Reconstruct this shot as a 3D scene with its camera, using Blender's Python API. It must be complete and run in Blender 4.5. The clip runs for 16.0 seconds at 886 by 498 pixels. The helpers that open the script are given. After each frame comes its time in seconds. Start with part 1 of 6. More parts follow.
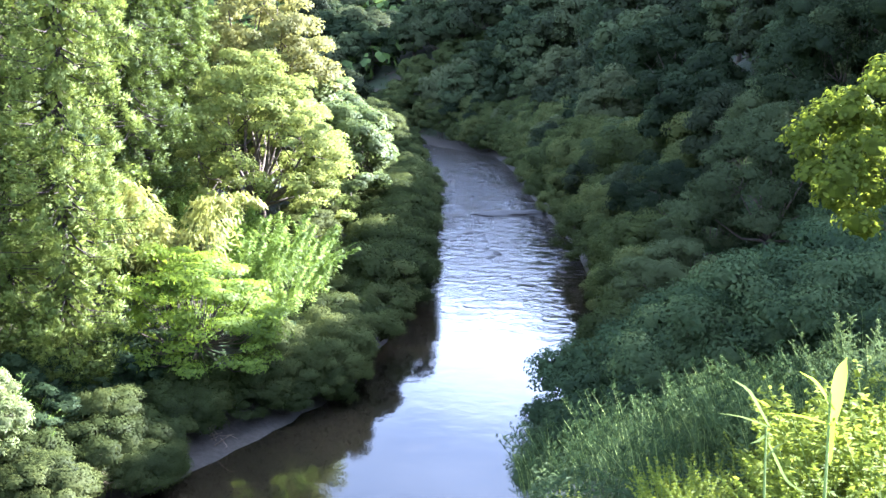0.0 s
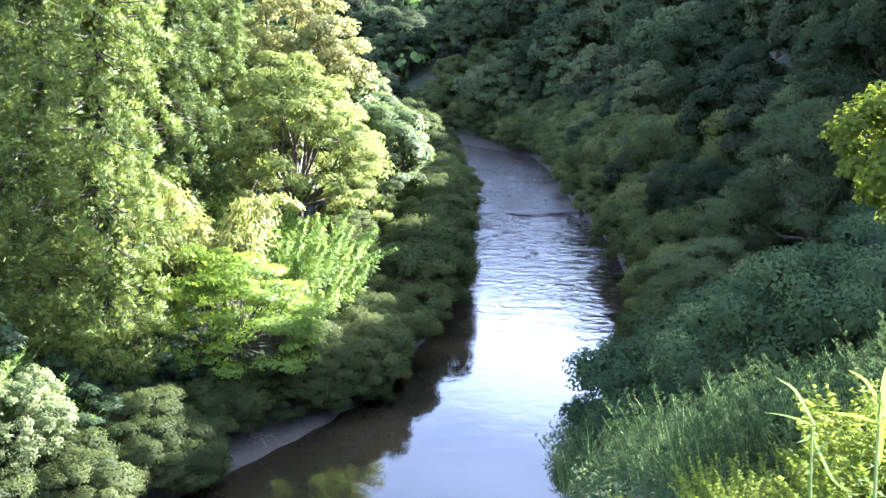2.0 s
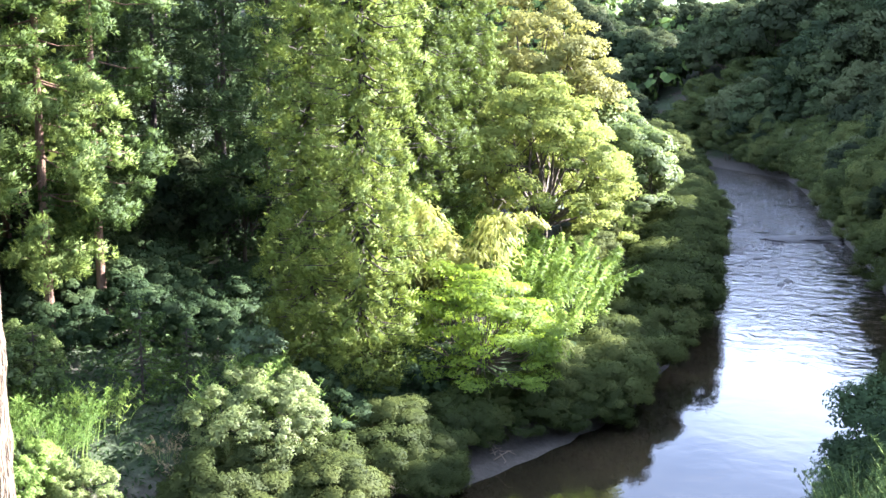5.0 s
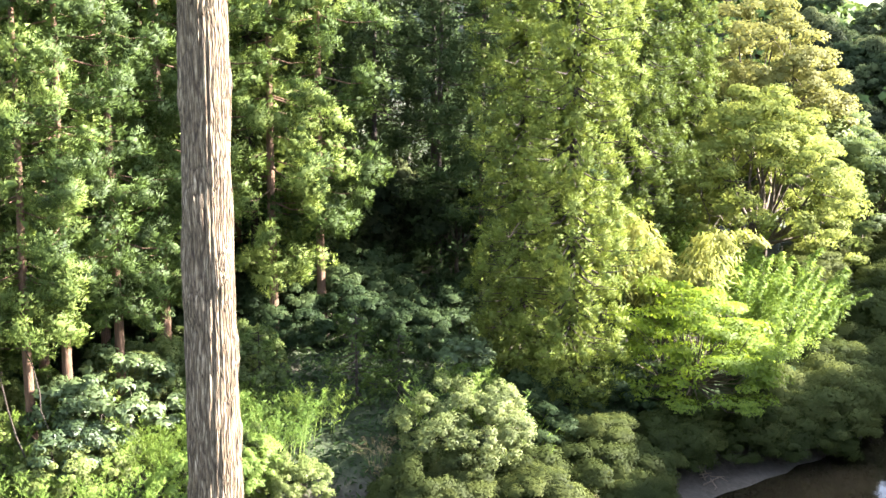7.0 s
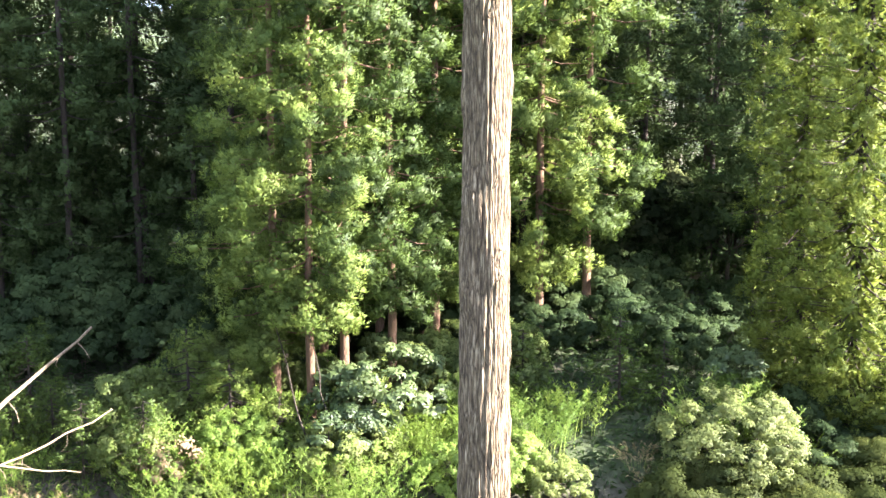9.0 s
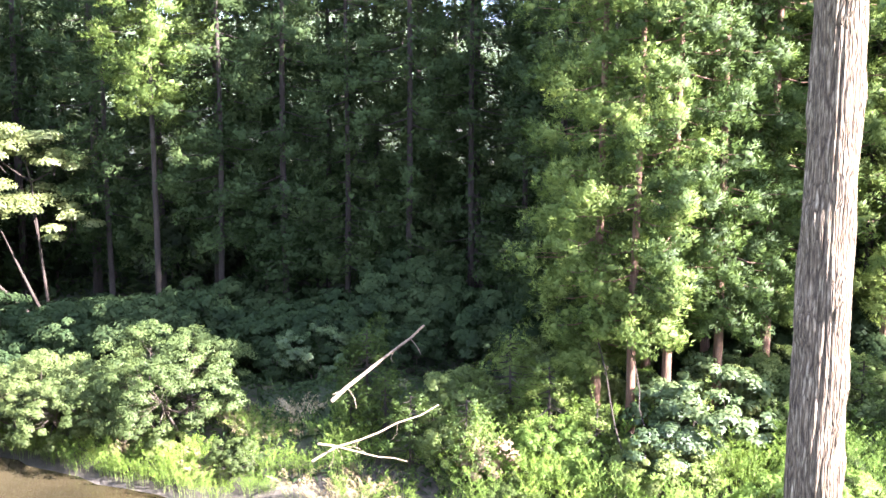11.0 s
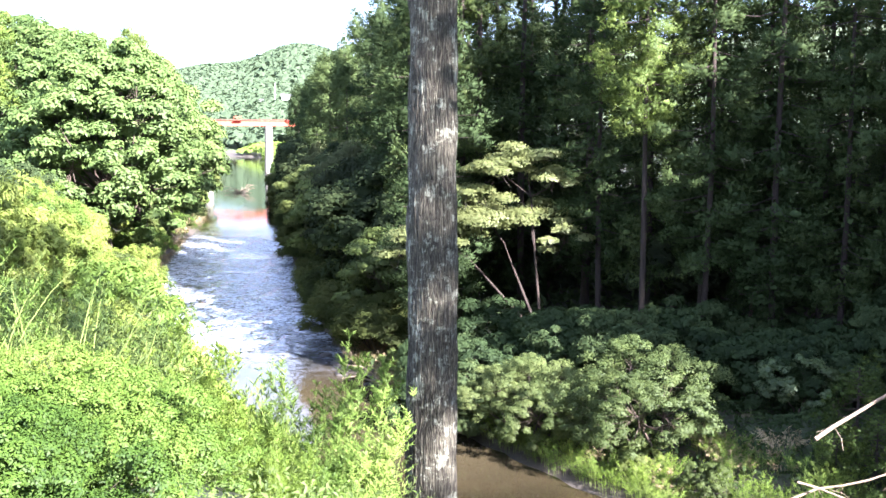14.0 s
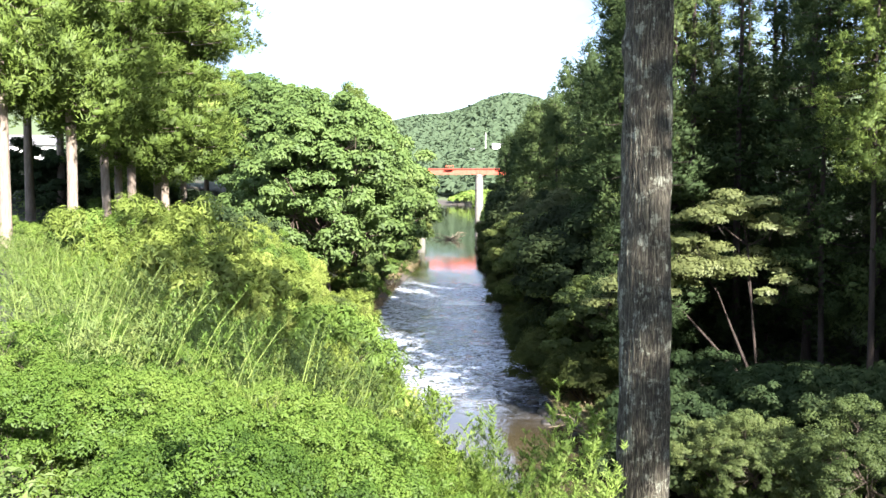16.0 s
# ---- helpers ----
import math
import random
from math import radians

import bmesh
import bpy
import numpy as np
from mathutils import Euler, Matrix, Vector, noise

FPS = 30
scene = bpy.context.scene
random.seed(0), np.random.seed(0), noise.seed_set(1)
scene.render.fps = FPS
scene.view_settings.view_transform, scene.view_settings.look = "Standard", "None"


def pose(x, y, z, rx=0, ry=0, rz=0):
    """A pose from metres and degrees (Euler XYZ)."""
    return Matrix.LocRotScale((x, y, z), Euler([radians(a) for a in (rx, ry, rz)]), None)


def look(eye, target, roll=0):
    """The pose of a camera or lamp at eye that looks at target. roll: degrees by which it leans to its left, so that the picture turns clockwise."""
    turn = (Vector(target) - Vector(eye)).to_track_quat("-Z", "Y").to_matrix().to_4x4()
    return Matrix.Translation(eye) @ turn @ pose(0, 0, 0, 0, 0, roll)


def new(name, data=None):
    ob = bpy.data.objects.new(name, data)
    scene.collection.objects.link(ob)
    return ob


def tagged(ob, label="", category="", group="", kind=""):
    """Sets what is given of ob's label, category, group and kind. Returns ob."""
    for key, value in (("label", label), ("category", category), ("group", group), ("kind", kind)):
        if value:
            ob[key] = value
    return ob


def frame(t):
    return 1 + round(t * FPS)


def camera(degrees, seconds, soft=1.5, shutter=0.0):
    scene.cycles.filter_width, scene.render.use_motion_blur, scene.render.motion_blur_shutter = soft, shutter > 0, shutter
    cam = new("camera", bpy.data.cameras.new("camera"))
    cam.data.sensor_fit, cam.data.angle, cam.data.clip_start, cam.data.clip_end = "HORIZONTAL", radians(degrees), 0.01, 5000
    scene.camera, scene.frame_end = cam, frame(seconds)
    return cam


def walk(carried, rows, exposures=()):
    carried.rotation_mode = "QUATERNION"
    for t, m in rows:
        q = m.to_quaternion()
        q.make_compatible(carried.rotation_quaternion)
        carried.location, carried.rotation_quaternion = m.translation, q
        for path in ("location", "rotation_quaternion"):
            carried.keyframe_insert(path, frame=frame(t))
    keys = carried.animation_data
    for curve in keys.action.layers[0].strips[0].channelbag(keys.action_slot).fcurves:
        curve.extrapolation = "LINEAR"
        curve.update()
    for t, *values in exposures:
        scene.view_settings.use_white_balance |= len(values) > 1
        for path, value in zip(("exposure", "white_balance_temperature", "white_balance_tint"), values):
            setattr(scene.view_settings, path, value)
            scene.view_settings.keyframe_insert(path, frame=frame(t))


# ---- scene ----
# Camera: stands on the bank, turns left; metres above the water level (z = 0).
cam = camera(47.46, 16.0)
ROWS = [
    (0.0, 0.00, 0.00, 12.00, 0.00, -10.00, -1.77),
    (0.5, -0.02, -0.01, 12.00, 0.11, -10.07, -1.08),
    (1.0, -0.02, 0.00, 12.00, 0.37, -10.10, -0.72),
    (1.5, -0.02, 0.00, 12.00, 1.07, -10.09, -0.97),
    (2.0, -0.02, -0.01, 12.00, 1.97, -10.06, -1.08),
    (2.5, -0.05, -0.02, 12.00, 3.35, -9.99, -1.12),
    (3.0, -0.05, -0.04, 12.01, 5.62, -9.64, -1.11),
    (3.5, -0.04, -0.03, 12.00, 7.79, -9.51, -1.17),
    (4.0, -0.07, -0.01, 11.98, 10.23, -9.45, -0.94),
    (6.5, -0.16, -0.04, 11.93, 24.63, -8.43, -0.38),
    (7.0, -0.17, -0.04, 11.93, 27.70, -8.38, -0.31),
    (7.5, -0.19, -0.05, 11.92, 31.31, -8.36, -0.35),
    (8.0, -0.21, -0.06, 11.92, 34.96, -8.42, -0.36),
    (8.5, -0.23, -0.07, 11.92, 38.98, -8.42, -0.26),
    (9.0, -0.23, -0.09, 11.92, 42.76, -8.38, -0.08),
    (11.5, -0.25, -0.08, 11.92, 66.15, -7.46, -0.20),
    (12.0, -0.26, -0.09, 11.93, 70.77, -7.07, 0.14),
    (12.5, -0.28, -0.09, 11.92, 75.54, -6.87, 0.16),
    (13.0, -0.30, -0.12, 11.92, 80.11, -6.68, 0.15),
    (13.5, -0.29, -0.13, 11.92, 84.76, -6.81, -0.10),
    (14.0, -0.32, -0.15, 11.92, 88.51, -6.87, -0.35),
    (14.5, -0.30, -0.17, 11.92, 92.41, -6.40, -0.16),
    (15.0, -0.31, -0.18, 11.92, 96.22, -6.03, 0.29),
    (15.5, -0.31, -0.18, 11.92, 98.92, -5.75, 0.14),
    (16.0, -0.31, -0.18, 11.93, 100.30, -4.20, 0.06),
]
EXPOSURES = [(0.0, 4.03, 5450, 20), (4.0, 3.98, 5500, 20), (7.0, 3.85, 6600, 15), (9.0, 3.95, 6600, 16), (12.5, 4.38, 5600, 31), (13.3, 3.94, 5750, 31), (14.5, 3.05, 5950, 20), (16.0, 2.6, 6300, 17)]
walk(cam, [(t, pose(x, y, z, 90 + pitch, roll, yaw)) for t, x, y, z, yaw, pitch, roll in ROWS], EXPOSURES)

# ---- world and sun ----
SUN_YAW, SUN_EL = -53.0, 31.0
world = bpy.data.worlds.new("sky")
scene.world = world
world.use_nodes = True
wt = world.node_tree
for n in list(wt.nodes):
    wt.nodes.remove(n)
w_out = wt.nodes.new("ShaderNodeOutputWorld")
w_bg = wt.nodes.new("ShaderNodeBackground")
w_sky = wt.nodes.new("ShaderNodeTexSky")
w_sky.sky_type = "NISHITA"
w_sky.sun_disc = False
w_sky.sun_elevation = radians(SUN_EL)
w_sky.sun_rotation = radians(-SUN_YAW)
w_sky.dust_density = 0.7
w_sky.air_density = 0.8
w_tc = wt.nodes.new("ShaderNodeTexCoord")
w_noise = wt.nodes.new("ShaderNodeTexNoise")
w_noise.inputs["Scale"].default_value = 1.7
w_noise.inputs["Detail"].default_value = 6.0
w_ramp = wt.nodes.new("ShaderNodeValToRGB")
w_ramp.color_ramp.elements[0].position, w_ramp.color_ramp.elements[1].position = 0.40, 0.64
w_ramp.color_ramp.elements[1].color = (0.62, 0.62, 0.62, 1)
w_mix = wt.nodes.new("ShaderNodeMix")
w_mix.data_type = "RGBA"
w_mix.inputs[7].default_value = (10.8, 12.5, 15.4, 1)
w_map = wt.nodes.new("ShaderNodeMapping")
w_map.inputs["Location"].default_value = (0.3, 0.0, 0.0)
w_map.inputs["Scale"].default_value = (1.0, 1.0, 2.2)
wt.links.new(w_tc.outputs["Generated"], w_map.inputs["Vector"])
wt.links.new(w_map.outputs[0], w_noise.inputs["Vector"])
wt.links.new(w_noise.outputs[0], w_ramp.inputs[0])
wt.links.new(w_ramp.outputs[0], w_mix.inputs[0])
wt.links.new(w_sky.outputs[0], w_mix.inputs[6])
wt.links.new(w_mix.outputs[2], w_bg.inputs[0])
w_bg.inputs[1].default_value = 0.05
w_sky.altitude = 200.0
wt.links.new(w_bg.outputs[0], w_out.inputs[0])

sun = new("sun", bpy.data.lights.new("sun", "SUN"))
sun.data.energy = 5.0
sun.data.angle = radians(0.6)
sun.data.color = (1.0, 0.94, 0.83)
sun_dir = Vector((-math.sin(radians(SUN_YAW)) * math.cos(radians(SUN_EL)), math.cos(radians(SUN_YAW)) * math.cos(radians(SUN_EL)), math.sin(radians(SUN_EL))))
sun.matrix_world = look(sun_dir * 300, (0, 0, 0))

# ---- materials ----


def mat_base(name):
    m = bpy.data.materials.new(name)
    m.use_nodes = True
    nt = m.node_tree
    for n in list(nt.nodes):
        nt.nodes.remove(n)
    out = nt.nodes.new("ShaderNodeOutputMaterial")
    return m, nt, out


def node(nt, kind, inputs=None, operation="", data_type=""):
    n = nt.nodes.new(kind)
    if operation:
        n.operation = operation
    if data_type:
        n.data_type = data_type
    for k, v in (inputs or {}).items():
        if isinstance(v, bpy.types.NodeSocket):
            nt.links.new(v, n.inputs[k])
        else:
            n.inputs[k].default_value = v
    return n


def ramp(nt, fac, stops):
    n = nt.nodes.new("ShaderNodeValToRGB")
    nt.links.new(fac, n.inputs[0])
    el = n.color_ramp.elements
    while len(el) < len(stops):
        el.new(0.5)
    for e, (p, c) in zip(el, stops):
        e.position = p
        e.color = (*c, 1)
    return n.outputs[0]


def leaf_mat(name, dark, mid, light, trans=0.34, gloss=0.012, rough=0.6, spots=0.0, island=0.26, each=0.42):
    """Leaves: colour varies leaf by leaf and plant by plant, light shines through."""
    m, nt, out = mat_base(name)
    geo = node(nt, "ShaderNodeNewGeometry")
    info = node(nt, "ShaderNodeObjectInfo")
    noise_t = node(nt, "ShaderNodeTexNoise", {"Scale": 0.9, "Detail": 2.0, "Vector": geo.outputs["Position"]})
    a = node(nt, "ShaderNodeMath", {0: geo.outputs["Random Per Island"], 1: island}, operation="MULTIPLY")
    b = node(nt, "ShaderNodeMath", {0: noise_t.outputs[0], 1: 0.60}, operation="MULTIPLY")
    c = node(nt, "ShaderNodeMath", {0: info.outputs["Random"], 1: each}, operation="MULTIPLY")
    s = node(nt, "ShaderNodeMath", {0: a.outputs[0], 1: b.outputs[0]}, operation="ADD")
    s2 = node(nt, "ShaderNodeMath", {0: s.outputs[0], 1: c.outputs[0]}, operation="ADD")
    stops = [(0.24, dark), (0.63, mid), (1.0, light)]
    if spots:
        stops = [(0.2, dark), (0.55, mid), (0.86, light), (0.96, (0.30, 0.20, 0.06))]
    col = ramp(nt, s2.outputs[0], stops)
    bright = node(nt, "ShaderNodeHueSaturation", {"Color": col, "Hue": 0.492, "Saturation": 1.02, "Value": 1.4})
    d = node(nt, "ShaderNodeBsdfDiffuse", {"Color": col, "Roughness": 0.4})
    t = node(nt, "ShaderNodeBsdfTranslucent", {"Color": bright.outputs[0]})
    mx = node(nt, "ShaderNodeMixShader", {0: trans, 1: d.outputs[0], 2: t.outputs[0]})
    g = node(nt, "ShaderNodeBsdfGlossy", {"Color": (0.9, 0.95, 1.0, 1), "Roughness": rough})
    mx2 = node(nt, "ShaderNodeMixShader", {0: gloss, 1: mx.outputs[0], 2: g.outputs[0]})
    nt.links.new(mx2.outputs[0], out.inputs[0])
    return m


def surf_mat(name, stops, scale=3.0, rough=0.9, bump=0.3, bump_scale=20.0, stretch=(1, 1, 1), lichen=None, metal=0.0, cracks=0.0):
    """A plain rough surface with two scales of colour and a relief."""
    m, nt, out = mat_base(name)
    tc = node(nt, "ShaderNodeTexCoord")
    mp = node(nt, "ShaderNodeMapping", {"Vector": tc.outputs["Object"], "Scale": stretch})
    n1 = node(nt, "ShaderNodeTexNoise", {"Vector": mp.outputs[0], "Scale": scale, "Detail": 6.0, "Roughness": 0.65})
    col = ramp(nt, n1.outputs[0], stops)
    if lichen:
        n3 = node(nt, "ShaderNodeTexNoise", {"Vector": tc.outputs["Object"], "Scale": 6.0, "Detail": 9.0, "Roughness": 0.75})
        msk = ramp(nt, n3.outputs[0], [(0.53, (0, 0, 0)), (0.58, (0.85, 0.85, 0.85))])
        mixc = node(nt, "ShaderNodeMix", data_type="RGBA")
        nt.links.new(msk, mixc.inputs[0])
        nt.links.new(col, mixc.inputs[6])
        mixc.inputs[7].default_value = (*lichen, 1)
        col = mixc.outputs[2]
    n2 = node(nt, "ShaderNodeTexNoise", {"Vector": mp.outputs[0], "Scale": bump_scale, "Detail": 5.0})
    height = n2.outputs[0]
    if cracks:
        # long fissures between flat strips of bark
        warp = node(nt, "ShaderNodeTexNoise", {"Vector": tc.outputs["Object"], "Scale": 3.0, "Detail": 2.0})
        wv_ = node(nt, "ShaderNodeVectorMath", {0: warp.outputs["Color"], 1: (0.06, 0.06, 0.3)}, operation="MULTIPLY")
        add = node(nt, "ShaderNodeVectorMath", {0: tc.outputs["Object"], 1: wv_.outputs[0]}, operation="ADD")
        mp2 = node(nt, "ShaderNodeMapping", {"Vector": add.outputs[0], "Scale": (1, 1, 0.065)})
        vor = node(nt, "ShaderNodeTexVoronoi", {"Vector": mp2.outputs[0], "Scale": cracks})
        vor.feature = "DISTANCE_TO_EDGE"
        edge = ramp(nt, vor.outputs["Distance"], [(0.0, (0.26, 0.23, 0.21)), (0.12, (0.72, 0.71, 0.70)), (0.30, (1, 1, 1))])
        mul = node(nt, "ShaderNodeMix", data_type="RGBA")
        mul.blend_type = "MULTIPLY"
        mul.inputs[0].default_value = 1.0
        nt.links.new(col, mul.inputs[6])
        nt.links.new(edge, mul.inputs[7])
        col = mul.outputs[2]
        bw = node(nt, "ShaderNodeMath", {0: n2.outputs[0], 1: 0.45}, operation="MULTIPLY")
        hs = node(nt, "ShaderNodeMath", {0: bw.outputs[0], 1: edge}, operation="ADD")
        height = hs.outputs[0]
    bp = node(nt, "ShaderNodeBump", {"Strength": bump, "Distance": 0.05, "Height": height})
    p = node(nt, "ShaderNodeBsdfPrincipled", {"Base Color": col, "Roughness": rough, "Metallic": metal, "Normal": bp.outputs[0]})
    nt.links.new(p.outputs[0], out.inputs[0])
    return m


# cedar foliage in sunlit, middle and shaded copies: the light is in the colour
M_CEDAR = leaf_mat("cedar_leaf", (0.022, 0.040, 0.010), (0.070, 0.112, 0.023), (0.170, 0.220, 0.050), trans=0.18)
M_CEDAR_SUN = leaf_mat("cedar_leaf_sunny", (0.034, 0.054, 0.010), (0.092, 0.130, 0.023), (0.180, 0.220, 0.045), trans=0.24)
M_CEDAR_ROAD_LIT = leaf_mat("cedar_leaf_roadside_lit", (0.046, 0.080, 0.014), (0.100, 0.152, 0.028), (0.185, 0.242, 0.052), trans=0.24)
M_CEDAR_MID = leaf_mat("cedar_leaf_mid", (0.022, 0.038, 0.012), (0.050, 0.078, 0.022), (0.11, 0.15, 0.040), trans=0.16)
M_CEDAR_SHADED = leaf_mat("cedar_leaf_shaded", (0.020, 0.035, 0.014), (0.044, 0.070, 0.026), (0.092, 0.128, 0.042), trans=0.14, gloss=0.004)
M_BROAD = leaf_mat("broad_leaf", (0.042, 0.062, 0.019), (0.098, 0.136, 0.037), (0.18, 0.217, 0.066))
# darker copy of the broad leaf: shade on woods and slope put in colour
M_BROAD_SHADED = leaf_mat("broad_leaf_shaded", (0.012, 0.020, 0.010), (0.033, 0.050, 0.021), (0.074, 0.096, 0.040), island=0.16, each=0.75, gloss=0.004)
M_BROAD_MID = leaf_mat("broad_leaf_mid", (0.044, 0.074, 0.022), (0.098, 0.148, 0.042), (0.170, 0.222, 0.072), trans=0.28)
# second slope leaf, likewise darkened in colour for the hillside's shade
M_SLOPE_SHADED = leaf_mat("slope_leaf_shaded", (0.014, 0.020, 0.010), (0.037, 0.050, 0.023), (0.082, 0.098, 0.043), island=0.16, each=0.75, gloss=0.004)
M_OLIVE = leaf_mat("olive_leaf", (0.08, 0.085, 0.022), (0.155, 0.16, 0.045), (0.24, 0.235, 0.07))
M_BRIGHT = leaf_mat("bright_leaf", (0.090, 0.140, 0.016), (0.185, 0.265, 0.026), (0.29, 0.365, 0.055), trans=0.42)
M_YELLOW = leaf_mat("yellow_leaf", (0.10, 0.12, 0.02), (0.21, 0.225, 0.05), (0.31, 0.31, 0.085))
M_GREY = leaf_mat("grey_green_leaf", (0.034, 0.055, 0.018), (0.080, 0.116, 0.036), (0.155, 0.190, 0.066), gloss=0.012)
M_ROUND = leaf_mat("round_tree_leaf", (0.050, 0.092, 0.026), (0.104, 0.164, 0.046), (0.170, 0.228, 0.072), trans=0.32, each=0.3)
M_BIG = leaf_mat("big_tree_leaf", (0.056, 0.080, 0.016), (0.128, 0.164, 0.034), (0.22, 0.25, 0.062), trans=0.32, gloss=0.008)
M_PALE = leaf_mat("pale_leaf", (0.08, 0.10, 0.03), (0.155, 0.185, 0.065), (0.24, 0.265, 0.11), gloss=0.02)
M_GRASS = leaf_mat("tall_grass", (0.050, 0.092, 0.016), (0.106, 0.176, 0.031), (0.195, 0.268, 0.062), trans=0.36)
M_WILLOW = leaf_mat("willow_leaf", (0.068, 0.115, 0.016), (0.138, 0.212, 0.032), (0.235, 0.315, 0.065), trans=0.36)
M_STRAW = leaf_mat("dry_grass", (0.17, 0.125, 0.07), (0.32, 0.25, 0.15), (0.46, 0.37, 0.24), trans=0.24)
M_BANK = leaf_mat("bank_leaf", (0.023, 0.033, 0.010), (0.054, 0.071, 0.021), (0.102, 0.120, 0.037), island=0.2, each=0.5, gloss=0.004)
# low plants in shade: their darkness is put in the leaf colour
M_SHADE = leaf_mat("undergrowth_leaf_shaded", (0.017, 0.030, 0.014), (0.037, 0.062, 0.025), (0.075, 0.105, 0.042), gloss=0.004)
M_BARK = surf_mat("cedar_bark", [(0.30, (0.055, 0.033, 0.018)), (0.5, (0.170, 0.128, 0.082)), (0.72, (0.41, 0.345, 0.250))], scale=5.0, bump=0.7, bump_scale=16.0, stretch=(8, 8, 1.6), cracks=44.0)
M_BARK_GREY = surf_mat("grey_bark", [(0.30, (0.030, 0.027, 0.018)), (0.5, (0.092, 0.086, 0.060)), (0.72, (0.20, 0.195, 0.145))], scale=5.0, bump=0.7, bump_scale=16.0, stretch=(8, 8, 2.4), cracks=42.0, lichen=(0.34, 0.37, 0.29))
# forest trunks: the gloom among the trees is put in the bark colour
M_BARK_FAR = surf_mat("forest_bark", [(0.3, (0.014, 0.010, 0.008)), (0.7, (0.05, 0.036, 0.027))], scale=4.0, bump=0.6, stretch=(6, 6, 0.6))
M_BARK_RED = surf_mat("red_cedar_bark", [(0.3, (0.06, 0.032, 0.02)), (0.7, (0.19, 0.11, 0.07))], scale=4.0, bump=0.6, stretch=(6, 6, 0.6))
M_BARK_PALE = surf_mat("pale_bark", [(0.3, (0.13, 0.10, 0.075)), (0.7, (0.29, 0.245, 0.195))], scale=4.0, bump=0.6, stretch=(6, 6, 0.6))
M_TWIG = surf_mat("twig_bark", [(0.3, (0.035, 0.026, 0.019)), (0.7, (0.105, 0.08, 0.058))], scale=5.0, bump=0.4)
M_DEAD = surf_mat("dead_wood", [(0.3, (0.10, 0.07, 0.047)), (0.7, (0.27, 0.215, 0.155))], scale=5.0, bump=0.5, stretch=(4, 4, 1))
M_STEM = surf_mat("green_stem", [(0.3, (0.10, 0.16, 0.03)), (0.7, (0.22, 0.28, 0.07))], scale=8.0, bump=0.2)
M_CONCRETE = surf_mat("pier_concrete", [(0.3, (0.12, 0.115, 0.10)), (0.7, (0.26, 0.245, 0.215))], scale=0.7, bump=0.2)
M_RED = surf_mat("red_paint", [(0.3, (0.42, 0.055, 0.03)), (0.7, (0.60, 0.10, 0.05))], scale=1.2, rough=0.55, bump=0.1)
M_WHITE = surf_mat("white_wall", [(0.3, (0.68, 0.68, 0.66)), (0.7, (0.82, 0.82, 0.80))], scale=1.5, bump=0.1)
M_ROOF = surf_mat("roof_tile", [(0.3, (0.10, 0.10, 0.11)), (0.7, (0.2, 0.2, 0.21))], scale=2.0, bump=0.2)
M_STEEL = surf_mat("galvanised_steel", [(0.3, (0.45, 0.46, 0.47)), (0.7, (0.62, 0.63, 0.64))], scale=2.0, rough=0.5, bump=0.05)
M_GLASS = surf_mat("dark_window_glass", [(0.3, (0.03, 0.035, 0.04)), (0.7, (0.06, 0.065, 0.07))], scale=1.0, rough=0.1, bump=0.0)
M_ROCK = surf_mat("river_rock", [(0.3, (0.015, 0.014, 0.012)), (0.7, (0.05, 0.045, 0.04))], scale=3.0, rough=0.7, bump=0.5, bump_scale=8)
M_ASPHALT = surf_mat("asphalt", [(0.3, (0.04, 0.04, 0.042)), (0.7, (0.065, 0.065, 0.065))], scale=10.0, bump=0.3, bump_scale=60)

# ---- the lie of the land ----
RIVER = np.array([(-190, 235), (-120, 215), (-60, 195), (-28, 180), (-8, 165), (1.0, 145), (2.6, 125), (3.0, 105), (4.1, 85), (4.2, 70), (4.0, 58), (3.0, 47), (1.5, 36.5),
                  (-0.8, 30), (-4.2, 23.5), (-11.5, 16), (-20.5, 8.3), (-29.5, 1.2), (-38.5, -4.6), (-47, -8), (-56, -10.2), (-67, -12.6), (-84, -15.8), (-100, -18.3), (-124, -21.5), (-180, -32), (-268, -46.5), (-330, -56.5), (-385, -66), (-440, -105), (-500, -200)], float)
HALF = np.array([6, 6, 6, 6, 6.5, 7.2, 6.6, 6.2, 5.3, 5.5, 5.2, 4.7, 4.4, 4.7, 4.6, 4.6, 4.7, 4.9, 5.2, 5.2, 5.0, 5.2, 5.4, 5.2, 4.6, 6, 8.5, 8, 8, 8, 8], float)


def river_side(x, y):
    """Distance from the water's edge (negative: in the water) and the side (+1 far bank, -1 the camera's bank)."""
    p = np.stack([np.ravel(x), np.ravel(y)], 1).astype(float)
    best = np.full(len(p), 1e9)
    side = np.ones(len(p))
    half = np.ones(len(p))
    for i in range(len(RIVER) - 1):
        a, b = RIVER[i], RIVER[i + 1]
        ab = b - a
        u = np.clip(((p - a) @ ab) / (ab @ ab), 0, 1)
        d = p - (a + u[:, None] * ab)
        dist = np.hypot(d[:, 0], d[:, 1])
        m = dist < best
        best[m] = dist[m]
        cr = ab[0] * d[:, 1] - ab[1] * d[:, 0]
        side[m] = np.where(cr[m] > 0, -1.0, 1.0)
        half[m] = (HALF[i] + u * (HALF[i + 1] - HALF[i]))[m]
    return (best - half).reshape(np.shape(x)), side.reshape(np.shape(x))


def sstep(a, b, v):
    u = np.clip((v - a) / (b - a), 0, 1)
    return u * u * (3 - 2 * u)


